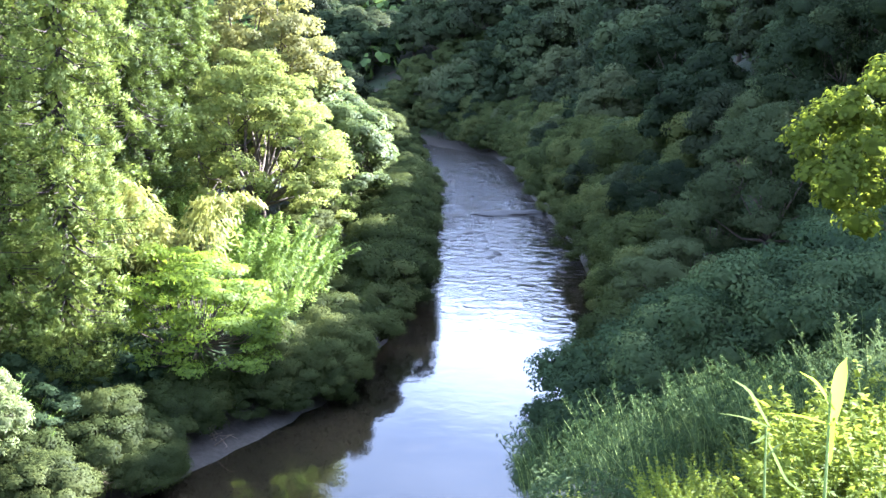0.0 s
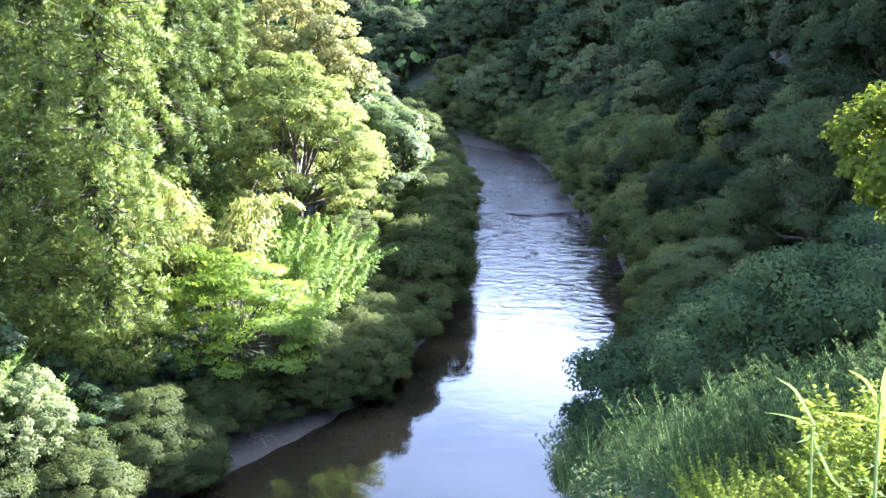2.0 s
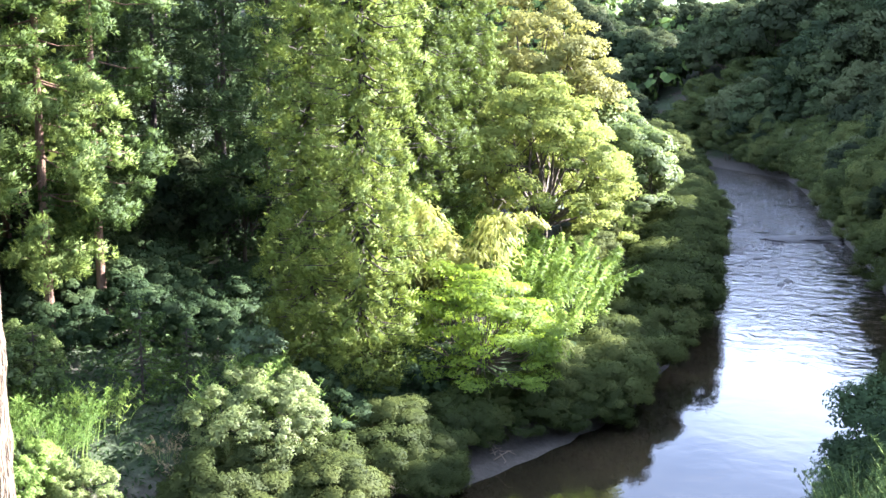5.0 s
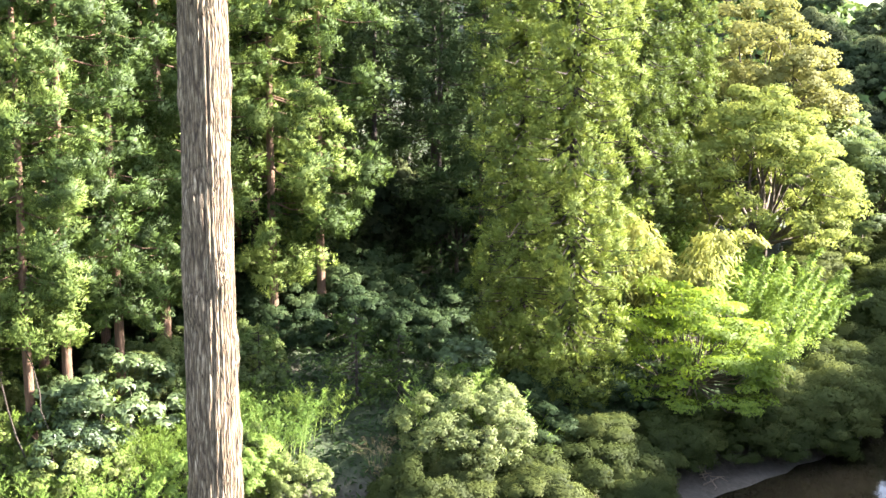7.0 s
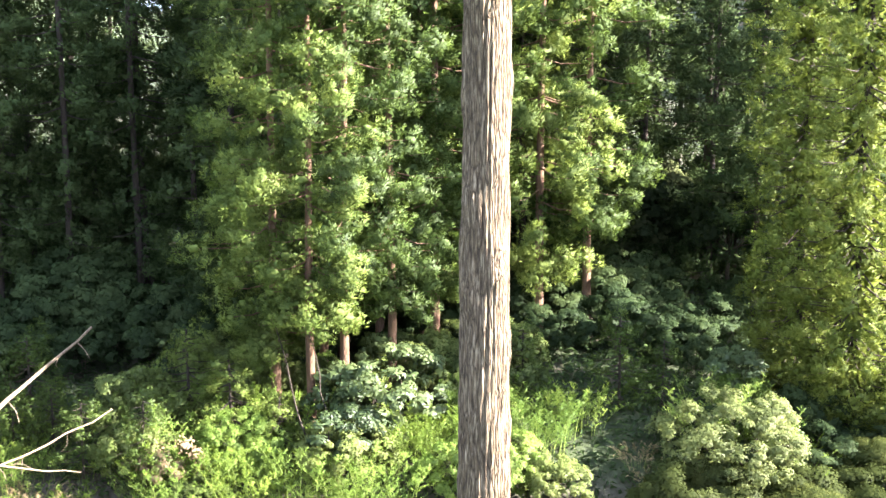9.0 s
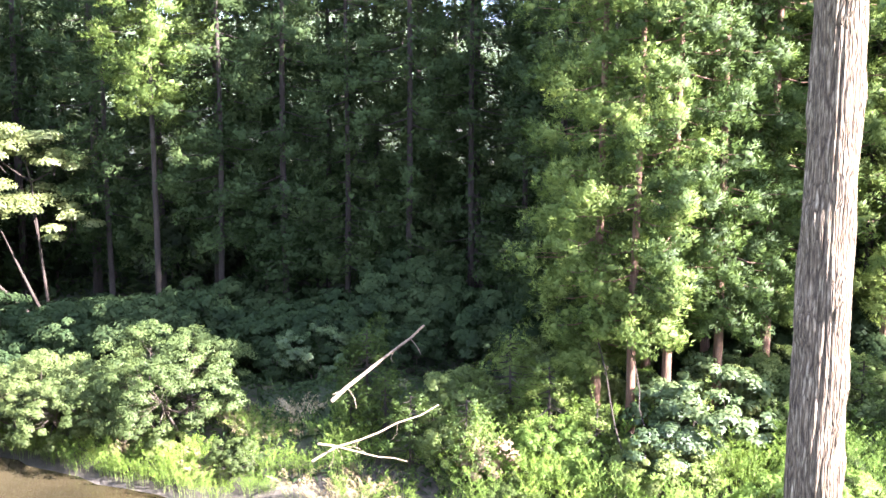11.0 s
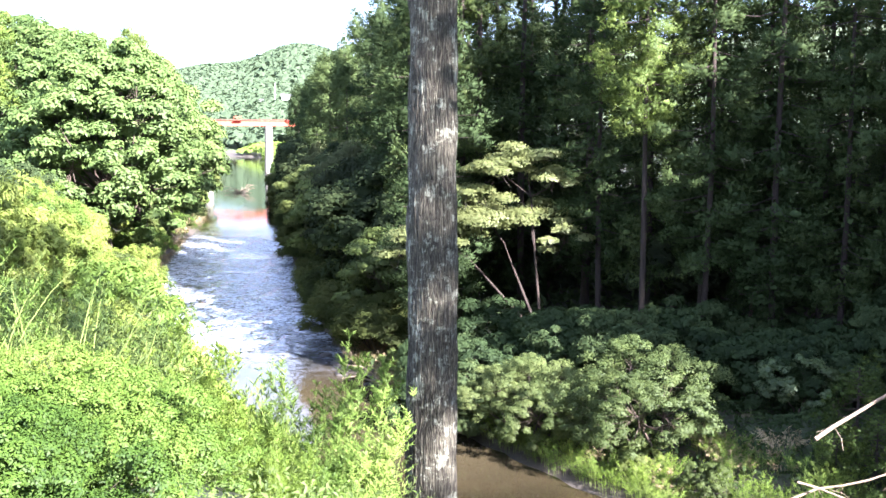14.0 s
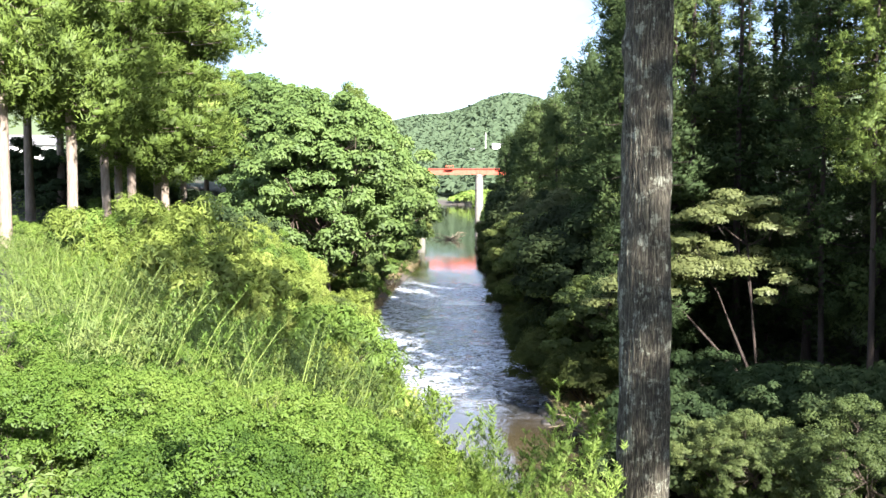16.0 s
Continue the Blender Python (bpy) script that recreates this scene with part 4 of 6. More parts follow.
# ---- far bank: cedar forest ----
frng = random.Random(3)
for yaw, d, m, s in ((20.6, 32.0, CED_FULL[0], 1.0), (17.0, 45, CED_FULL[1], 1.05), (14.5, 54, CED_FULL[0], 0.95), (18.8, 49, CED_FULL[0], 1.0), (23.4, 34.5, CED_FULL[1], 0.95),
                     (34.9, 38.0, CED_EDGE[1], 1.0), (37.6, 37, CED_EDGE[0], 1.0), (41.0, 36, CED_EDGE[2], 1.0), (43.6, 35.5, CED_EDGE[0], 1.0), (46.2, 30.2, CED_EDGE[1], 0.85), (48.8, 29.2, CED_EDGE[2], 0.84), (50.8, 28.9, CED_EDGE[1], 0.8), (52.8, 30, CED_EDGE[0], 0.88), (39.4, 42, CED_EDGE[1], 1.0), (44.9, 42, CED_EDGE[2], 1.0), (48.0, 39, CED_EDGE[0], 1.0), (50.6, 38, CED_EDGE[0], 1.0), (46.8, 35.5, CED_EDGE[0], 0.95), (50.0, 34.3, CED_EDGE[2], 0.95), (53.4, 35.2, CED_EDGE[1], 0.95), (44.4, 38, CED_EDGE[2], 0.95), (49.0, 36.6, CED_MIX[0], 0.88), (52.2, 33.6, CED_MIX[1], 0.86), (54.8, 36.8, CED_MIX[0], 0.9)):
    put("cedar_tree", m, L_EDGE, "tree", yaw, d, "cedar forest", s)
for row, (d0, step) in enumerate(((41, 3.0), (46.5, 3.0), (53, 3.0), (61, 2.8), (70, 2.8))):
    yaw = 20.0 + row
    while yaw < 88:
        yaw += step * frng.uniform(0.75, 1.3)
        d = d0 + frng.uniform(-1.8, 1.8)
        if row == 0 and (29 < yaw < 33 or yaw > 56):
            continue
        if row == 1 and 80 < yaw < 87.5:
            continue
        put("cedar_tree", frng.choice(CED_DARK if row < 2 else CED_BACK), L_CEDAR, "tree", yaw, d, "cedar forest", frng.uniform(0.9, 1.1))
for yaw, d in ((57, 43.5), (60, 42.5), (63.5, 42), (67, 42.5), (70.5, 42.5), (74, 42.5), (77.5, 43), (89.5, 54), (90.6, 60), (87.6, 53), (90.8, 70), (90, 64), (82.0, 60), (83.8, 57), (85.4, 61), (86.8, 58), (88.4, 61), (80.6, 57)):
    put("cedar_tree", CED_LIT_TOP if yaw == 77.5 else CED_MIX[int(d) % 2] if yaw in (87.6, 89.5, 83.8, 85.4) else CED_DARK[int(yaw) % 3], "shaded Japanese cedar with sunlit top", "tree", yaw, d, "cedar forest", frng.uniform(0.85, 1.05))
for i in range(34):
    put("forest_tree", frng.choice(HILL_FAR), "dark broad-leaved tree in the shade of the cedars", "tree", frng.uniform(25, 92), frng.uniform(44, 58), "forest undergrowth", frng.uniform(0.45, 0.75))

# ---- far bank: trees upstream ----
BIG = broad_mesh(201, 11.2, 4.9, 0.6, M_BIG, clumps=260, per=230, size=0.17, flat=0.6, trunk_r=0.28, aspect=0.45, clump_r=0.72, lobes=26, wild=1.0, core=0.2, full=1.45, ragged=0.34)
put("broadleaf_tree", BIG, "large round broad-leaved tree, sunlit, with grey limbs", "tree", 10.3, 50)
OLIVE = broad_mesh(202, 15.2, 5.0, 5.0, M_OLIVE, clumps=180, per=170, size=0.21, flat=0.6, trunk_r=0.28, clump_r=0.8, lobes=20, wild=1.0, core=0.2, ragged=0.3)
put("broadleaf_tree", OLIVE, "tall broad-leaved tree with yellow-brown crown", "tree", 10.4, 60)
BRT = broad_mesh(203, 5.6, 2.9, 0.1, M_BRIGHT, clumps=120, per=190, size=0.15, flat=0.36, trunk_r=0.08, aspect=0.36, layered=0.55, up=0.9, clump_r=0.72, core=0.2, wild=0.8)
put("young_tree", BRT, "young tree with layered bright green leaves on the bank", "tree", 13.6, 33.5)
ROUND = broad_mesh(204, 4.2, 2.2, 0.3, M_OLIVE, clumps=60, per=260, size=0.13, flat=0.7, stems=4, trunk_r=0.08, lobes=9, clump_r=1.1)
put("round_bush", ROUND, "round khaki-green bush behind the young tree", "bush", 15.2, 41)
for yaw, d, s in ((13.2, 44, 0.9), (11.5, 42, 0.8), (10.0, 41, 0.85), (16.4, 45, 0.9), (8.3, 43.5, 0.75), (12, 47, 1.0), (7.2, 46, 0.7), (9.2, 39, 0.6)):
    put("bamboo_clump", BAMBOO[int(d) % 2], "feathery clump of light green bamboo", "bamboo", yaw, d, "bamboo", s * 1.3)
DROOP = spray_mesh(205, 8.5, 3.2, M_YELLOW, stems=16, per=420, leaf=0.26, aspect=0.24, droop=1.5)
put("yellow_bamboo", DROOP, "drooping bamboo with golden yellow leaves", "bamboo", 15.0, 40.0, "", 1.25)
M_SILVER = leaf_mat("silvery_leaf", (0.056, 0.076, 0.024), (0.118, 0.150, 0.050), (0.20, 0.23, 0.086), gloss=0.012)
GREYB = broad_mesh(206, 3.0, 2.3, 0.2, M_SILVER, clumps=300, per=95, size=0.09, flat=0.9, stems=5, trunk_r=0.06, lobes=17, clump_r=0.55, wild=1.0, core=0.2, full=1.75, ragged=0.36)
put("grey_green_bush", GREYB, "grey-green bush with small pale leaves on the bank", "bush", 26.3, 28.4, "", 0.92)
for i in range(60):
    u = i / 60
    y = 35 + 75 * u ** 1.15
    for off in (0.5, 5.2):
        x0 = float(np.interp(y, RIVER[:16][::-1, 1], RIVER[:16][::-1, 0]) - np.interp(y, RIVER[:14][::-1, 1], HALF[:14][::-1]))
        x = x0 - off - frng.uniform(0, 1.8)
        if off > 4 and (y < 50 or i % 2):
            continue
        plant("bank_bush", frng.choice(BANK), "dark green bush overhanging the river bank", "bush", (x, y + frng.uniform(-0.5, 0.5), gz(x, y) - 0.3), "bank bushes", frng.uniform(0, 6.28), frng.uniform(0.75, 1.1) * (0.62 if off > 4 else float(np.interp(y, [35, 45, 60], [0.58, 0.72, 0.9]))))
for i in range(9):
    put("broadleaf_tree", SUNNY[i % 3], "leafy broad-leaved tree on the far bank", "tree", 10 + 0.8 * i, 62 + 5 * (i % 4), "far bank trees", 1.05)
for i in range(30):
    yaw = frng.uniform(4.4, 9.5)
    d = frng.uniform(62, 150)
    top = 12 + d * math.tan(radians(float(np.interp(yaw, [4.4, 5.3, 6.4, 8.0, 9.5], [-3.5, -1.5, 1.0, 4.2, 5.0]))))
    k = min(frng.uniform(0.6, 0.9), (top - gz(*at(yaw, d))) / 10)
    if k > 0.25:
        put("broadleaf_tree", frng.choice(SUNNY if d < 80 else SUNNY_FAR), "leafy broad-leaved tree on the far bank", "tree", yaw, d, "far bank trees", k)

n_bend = 0
while n_bend < 34:
    x, y = at(frng.uniform(-4, 12), frng.uniform(105, 185))
    s, sd = river_side(np.array([x]), np.array([y]))
    if s[0] < 0.4 or s[0] > 9 or sd[0] < 0:
        continue
    n_bend += 1
    plant("bend_bush", frng.choice(BANK), "dark green bush on the far bank of the bend", "bush", (x, y, gz(x, y) - 0.4), "bank bushes", frng.uniform(0, 6.28), frng.uniform(0.9, 1.5))

for i in range(16):
    x, y = at(-3 + 0.55 * i, frng.uniform(172, 186))
    s, sd = river_side(np.array([x]), np.array([y]))
    if s[0] > 0.4:
        plant("bend_bush", BANK[i % 3], "dark green bush on the far bank of the bend", "bush", (x, y, gz(x, y) - 0.4), "bank bushes", i * 1.3, 1.35)

for i in range(44):
    u = 2 + 4.6 * i / 44
    k = int(u)
    c, dv = RIVER[k] * (1 - u + k) + RIVER[k + 1] * (u - k), unit(RIVER[k + 1] - RIVER[k])
    off = HALF[k] + 1.0 + 2.6 * (i % 2) + frng.uniform(0, 0.8)
    x, y = c[0] - dv[1] * off, c[1] + dv[0] * off
    plant("bend_bush", BANK[i % 3], "dark green bush on the outer bank of the bend", "bush", (x, y, gz(x, y) - 0.4), "bank bushes", i * 1.9, frng.uniform(0.9, 1.4))

# ---- far bank: shrubs in front of the forest ----
for i in range(70):
    yaw = frng.uniform(22, 62)
    d = frng.uniform(26.5, 34.5)
    if (31 < yaw < 36.5 and d < 32) or yaw > 61 or (yaw < 31 and d < 31.5):
        continue
    if i % 3:
        put("shrub", frng.choice(SHRUB + SHRUB_Y), "leafy green shrub on the low river terrace", "bush", yaw, d, "terrace shrubs", frng.uniform(0.35, 1.0))
    else:
        put("weed_clump", SPRAY[i % 2], "clump of tall light green weeds with lance leaves", "plant", yaw, 26 + (d - 26) * 0.5, "tall weeds", frng.uniform(1.0, 1.7))
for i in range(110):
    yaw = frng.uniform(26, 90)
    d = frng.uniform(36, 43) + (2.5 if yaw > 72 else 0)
    put("understory_shrub", frng.choice(SHRUB_DK), "green shrub under the cedars, darkened as in shade", "bush", yaw, d, "forest undergrowth", frng.uniform(0.7, 1.3))
for i in range(60):
    yaw = frng.uniform(60, 81)
    x, y = at(yaw, float(np.interp(yaw, [60, 66, 70, 76, 81], [28, 29, 30.2, 32.2, 34.4])) + frng.uniform(-0.6, 3.0))
    if i % 3 == 2:
        plant("dry_grass", SPRAY_ST[0], "tuft of pale dry grass on the terrace", "grass", (x, y, gz(x, y)), "dry grass", i * 1.7, frng.uniform(0.4, 0.8))
    else:
        plant("weed_clump", SPRAY[i % 3], "clump of light green weeds on the bare terrace", "plant", (x, y, gz(x, y) - 0.05), "tall weeds", i * 2.3, frng.uniform(0.35, 0.85))
M_GLOSSY = leaf_mat("glossy_leaf", (0.035, 0.060, 0.024), (0.075, 0.115, 0.044), (0.13, 0.17, 0.07), gloss=0.02, rough=0.5)
BIGLEAF = broad_mesh(92, 3.0, 1.9, 0.2, M_GLOSSY, clumps=90, per=70, size=0.16, flat=0.7, stems=4, trunk_r=0.05, aspect=0.4, lobes=10, clump_r=0.75, core=0.2, wild=0.9, full=1.7)
for yaw, d, s in ((46.4, 29.0, 1.1), (49.0, 28.0, 0.8), (26.5, 33.5, 0.8), (69.0, 36.0, 0.8)):
    put("glossy_shrub", BIGLEAF, "shrub with large glossy blue-green leaves", "bush", yaw, d, "glossy shrubs", s)
for yaw, d, s in ((44.3, 28.2, 1.0), (51.8, 27.2, 1.05), (54.6, 27.0, 0.9), (58.0, 26.6, 0.8), (40.6, 29.0, 0.9), (37.9, 28.6, 0.8), (62.0, 26.8, 0.7)):
    put("weed_clump", SPRAY[int(d * 10) % 3], "clump of tall light green weeds with lance leaves", "plant", yaw, d, "tall weeds", s * 1.5)
YOUNG = cedar_mesh(48, 3.0, 0.25, 0.85, M_CEDAR, plumes=80, fan=8, spikes=16, puff=0.075, spread=0.22, trunk_r=0.03, sides=6, inner=0, low=1.0)
for yaw, d, s in ((60.2, 28.5, 0.9), (55.4, 29, 1.0), (52.8, 28.2, 0.75), (63.5, 29.5, 0.8), (38.5, 31, 0.9), (47.2, 29.2, 0.8), (33.0, 30.5, 1.0), (57.6, 30.5, 1.1), (65.9, 31.6, 1.05), (64.9, 31.0, 0.7), (67.0, 31.2, 0.7), (30.5, 31.5, 0.8)):
    put("young_cedar", YOUNG, "young cedar sapling on the river terrace", "tree", yaw, d, "cedar saplings", s)
LIGHTB = broad_mesh(207, 4.6, 2.7, 0.3, M_GREY, clumps=320, per=100, size=0.095, flat=0.75, stems=3, trunk_r=0.09, aspect=0.4, lobes=18, clump_r=0.52, wild=1.0, core=0.2, full=1.75, ragged=0.4)
put("light_bush", LIGHTB, "small tree with light green leaves on the terrace", "bush", 76.4, 33.6, "", 0.95)
for yaw, d, s in ((88.5, 41, 0.8), (90.3, 44, 0.9)):
    put("shrub", frng.choice(SHRUB), "leafy green shrub on the low river terrace", "bush", yaw, d, "terrace shrubs", s)
for yaw, d, s in ((79.9, 34.6, 0.70), (82.4, 35.8, 0.80), (84.8, 37.2, 0.74), (87.0, 39.4, 0.6)):
    put("light_bush", LIGHTB, "small tree with light green leaves on the terrace", "bush", yaw, d, "light bushes", s)
WHITET = broad_mesh(208, 9.6, 4.9, 1.2, M_PALE, per=330, size=0.15, flat=0.45, stems=3, trunk_r=0.10, up=0.7, bark=M_BARK_FAR, core=0.3,
                    discs=((0.0, -2.6, 6.2, 2.1, 15), (-0.2, -0.9, 8.9, 1.6, 11), (0.3, -4.9, 5.4, 1.9, 13), (0.2, -2.1, 8.4, 1.5, 9), (0.0, 0.5, 8.0, 1.3, 7), (-0.2, -0.4, 6.3, 1.5, 8), (0.1, -6.5, 4.5, 1.0, 6), (0.5, 0.9, 5.2, 1.2, 6), (0.0, -3.4, 7.2, 1.2, 6)))
tx, ty = at(83.0, 46.0)
plant("layered_tree", WHITET, "layered tree with pale sunlit leaves and leaning stems", "tree", (tx, ty, gz(tx, ty)), "", 0.0)
for i in range(16):
    yaw = 74.5 + 0.72 * i
    d = next(q * 0.25 for q in range(112, 170) if gz(*at(yaw, q * 0.25)) > 0.08)
    put("weed_clump", SPRAY[i % 3], "clump of light green weeds overhanging the shallow water", "plant", yaw, d + 0.5 * (i % 2), "tall weeds", 0.55 + 0.13 * (i % 4))
for yaw, k in ((73.6, 0.5), (77.4, 0.45), (81.6, 0.55), (85.2, 0.5)):
    d = next(q * 0.25 for q in range(112, 170) if gz(*at(yaw, q * 0.25)) > 0.25)
    put("shrub", SHRUB[int(yaw) % 3], "leafy green shrub on the low river terrace", "bush", yaw, d + 0.4, "terrace shrubs", k)
for i in range(34):
    u = i / 34
    x = -56 - 165 * u ** 1.3
    yb = float(np.interp(x, RIVER[14:][::-1, 0], RIVER[14:][::-1, 1]) + np.interp(x, RIVER[14:][::-1, 0], HALF[14:][::-1]))
    y = yb + frng.uniform(3.4, 6.0)
    plant("broadleaf_tree", frng.choice(HILL if i < 14 else HILL_FAR), "dark broad-leaved tree leaning over the river", "tree", (x, y, gz(x, y) - 0.6), "river trees", frng.uniform(0, 6.28), frng.uniform(0.8, 1.15))
    if i % 2 == 0:
        plant("cedar_tree", CED_DARK[0], "shaded Japanese cedar with dark green needles", "tree", (x, y + 7, gz(x, y + 7) - 0.6), "cedar forest", frng.uniform(0, 6.28), frng.uniform(0.5, 0.68))

for yaw, d, k in ((94.6, 72, 0.85), (92.6, 60, 0.8), (96.0, 92, 0.8), (91.6, 52, 0.62)):
    put("broadleaf_tree", SUNNY[int(d) % 3], "sunlit broad-leaved tree at the edge of the river forest", "tree", yaw, d, "river trees", k)
for i in range(60):
    x = -50 - 150 * (i / 60) ** 1.3
    yc = float(np.interp(x, RIVER[14:][::-1, 0], RIVER[14:][::-1, 1]))
    h = float(np.interp(x, RIVER[14:][::-1, 0], HALF[14:][::-1]))
    y = yc + h + frng.uniform(0.9, 2.0)
    plant("bank_bush", frng.choice(BANK), "dark green bush overhanging the river bank", "bush", (x, y, gz(x, y) - 0.3), "bank bushes", frng.uniform(0, 6.28), frng.uniform(0.55, 0.85))
    if x < -62 and i % 2:
        y = yc - h - frng.uniform(1.0, 2.5)
        plant("shrub", frng.choice(SHRUB + SHRUB_Y), "leafy sunlit shrub along the water", "bush", (x, y, gz(x, y) - 0.3), "bank shrubs", frng.uniform(0, 6.28), frng.uniform(0.8, 1.3))

for i in range(26):
    x = -84 - 6.4 * i
    yb = float(np.interp(x, RIVER[14:][::-1, 0], RIVER[14:][::-1, 1]) + np.interp(x, RIVER[14:][::-1, 0], HALF[14:][::-1]))
    y = yb + frng.uniform(5.0, 11.0)
    d, yaw, g = math.hypot(x, y), math.degrees(math.atan2(-x, y)), gz(x, y)
    top = 12 + d * math.tan(radians(float(np.interp(yaw, [91, 92.5, 94.5, 96.5, 98], [8.5, 7.5, 4.8, 2.6, 0.8])))) * frng.uniform(0.75, 1.0)
    plant("cedar_tree", CED_BANK[i % 2], "dark cedar on the wooded bank before the bridge", "tree", (x, y, g - 0.5), "bank cedars", frng.uniform(0, 6.28), max(0.5, (top - g) / 20))

# ---- camera's bank: wooded slope upstream ----
hrng = random.Random(8)
for i in range(64):
    y = 33 + 125 * (i / 64) ** 1.1
    x0 = float(np.interp(y, RIVER[:16][::-1, 1], RIVER[:16][::-1, 0]) + np.interp(y, RIVER[:14][::-1, 1], HALF[:14][::-1]))
    x = x0 + (hrng.uniform(1.5, 2.8) if y < 56 else hrng.uniform(0.5, 1.6))
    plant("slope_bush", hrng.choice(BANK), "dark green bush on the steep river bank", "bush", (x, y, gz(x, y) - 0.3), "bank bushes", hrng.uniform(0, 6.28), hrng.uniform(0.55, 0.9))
n_hill = 0
slope_spots = []
tries = 0
while n_hill < 130:
    x = hrng.uniform(4, 95)
    y = hrng.uniform(34, 190)
    s, sd = river_side(np.array([x]), np.array([y]))
    if sd[0] > 0 or s[0] < 2.0:
        continue
    yaw = math.degrees(math.atan2(-x, y))
    if yaw < -30:
        continue
    k = min(1.5, 0.5 + s[0] / 20) * hrng.uniform(0.8, 1.2)
    tries += 1
    if tries < 4000 and any(math.hypot(x - p, y - q) < 2.6 * (k + r) for p, q, r in slope_spots):
        continue
    slope_spots.append((x, y, k))
    n_hill += 1
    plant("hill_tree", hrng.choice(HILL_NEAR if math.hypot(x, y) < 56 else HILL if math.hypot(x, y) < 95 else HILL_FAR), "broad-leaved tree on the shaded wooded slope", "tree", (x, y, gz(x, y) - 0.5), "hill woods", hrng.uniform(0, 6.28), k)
for i in range(70):
    y = 58 + 88 * (i / 70)
    x0 = float(np.interp(y, RIVER[:16][::-1, 1], RIVER[:16][::-1, 0]) + np.interp(y, RIVER[:14][::-1, 1], HALF[:14][::-1]))
    x = x0 + hrng.uniform(1.8, 7.5)
    plant("slope_bush", hrng.choice(BANK), "dark green bush on the steep river bank", "bush", (x, y, gz(x, y) - 0.5), "bank bushes", hrng.uniform(0, 6.28), hrng.uniform(0.8, 1.25))
n_hill = 0
while n_hill < 40:
    x = hrng.uniform(-75, 35)
    y = hrng.uniform(160, 260)
    s, sd = river_side(np.array([x]), np.array([y]))
    if s[0] < 2.5:
        continue
    n_hill += 1
    plant("hill_tree", hrng.choice(HILL_FAR), "broad-leaved tree on the hill beyond the bend", "tree", (x, y, gz(x, y) - 0.5), "hill woods", hrng.uniform(0, 6.28), hrng.uniform(0.9, 1.4))
for i in range(90):
    yaw, d = hrng.uniform(-6, 9), hrng.uniform(158, 250)
    x, y = at(yaw, d)
    s, sd = river_side(np.array([x]), np.array([y]))
    if s[0] < 2.0:
        continue
    plant("hill_tree", hrng.choice(HILL_FAR), "broad-leaved tree on the hill beyond the bend", "tree", (x, y, gz(x, y) - 0.6), "hill woods", hrng.uniform(0, 6.28), hrng.uniform(0.9, 1.5))
for i in range(26):
    u = i / 26
    x0, y0 = -4.0 - 6.5 * u, 36.0 - 10.5 * u
    x, y = x0 - 1.6 - hrng.uniform(0, 2.5), y0 + hrng.uniform(0, 2.0)
    plant("understory_shrub", hrng.choice(SHRUB_DK), "dark shrub on the sandy river edge", "bush", (x, y, gz(x, y) - 0.2), "bank shrubs", hrng.uniform(0, 6.28), hrng.uniform(0.4, 0.8))
# trees out of view, added towards the sun to shade the near slope
for a, q, k in ((40, 12.2, 1.25), (41, 16.2, 1.25), (39, 20.0, 1.25), (48, 14.0, 1.25), (30, 9.8, 1.45), (31, 13.5, 1.3)):
    x, y = a * 0.799 - q * 0.602, a * 0.602 + q * 0.799
    plant("hill_tree", HILL_NEAR[int(a) % 2], "unseen broad-leaved tree, added uphill to shade the near slope", "tree", (x, y, gz(x, y) - 0.5), "hill woods", a * 1.3, k)
n_edge = 0
while n_edge < 46:
    yaw = hrng.uniform(2, 30)
    x, y = at(yaw, hrng.uniform(20, 38))
    s, sd = river_side(np.array([x]), np.array([y]))
    if sd[0] < 0 or s[0] > 2.2 or s[0] < (1.3 if 9 < yaw < 15.5 else 0.2):
        continue
    n_edge += 1
    plant("bank_bush", BANK[n_edge % 3], "dark green bush overhanging the river bank", "bush", (x, y, gz(x, y) - 0.3), "bank bushes", n_edge * 2.0, hrng.uniform(0.34, 0.5))
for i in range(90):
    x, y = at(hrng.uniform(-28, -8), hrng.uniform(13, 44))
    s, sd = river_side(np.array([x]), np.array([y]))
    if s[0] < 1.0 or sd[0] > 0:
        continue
    plant("understory_shrub", hrng.choice(SLOPE_SHRUB), "green shrub on the near slope, darkened as in shade", "bush", (x, y, gz(x, y) - 0.2), "slope shrubs", hrng.uniform(0, 6.28), hrng.uniform(0.5, 0.95))

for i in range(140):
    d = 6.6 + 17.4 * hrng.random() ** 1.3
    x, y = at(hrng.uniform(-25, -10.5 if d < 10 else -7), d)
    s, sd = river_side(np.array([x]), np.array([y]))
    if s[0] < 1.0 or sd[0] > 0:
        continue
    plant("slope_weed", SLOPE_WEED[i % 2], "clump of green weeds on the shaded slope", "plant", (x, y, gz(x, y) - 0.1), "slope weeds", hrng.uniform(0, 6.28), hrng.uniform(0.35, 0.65))

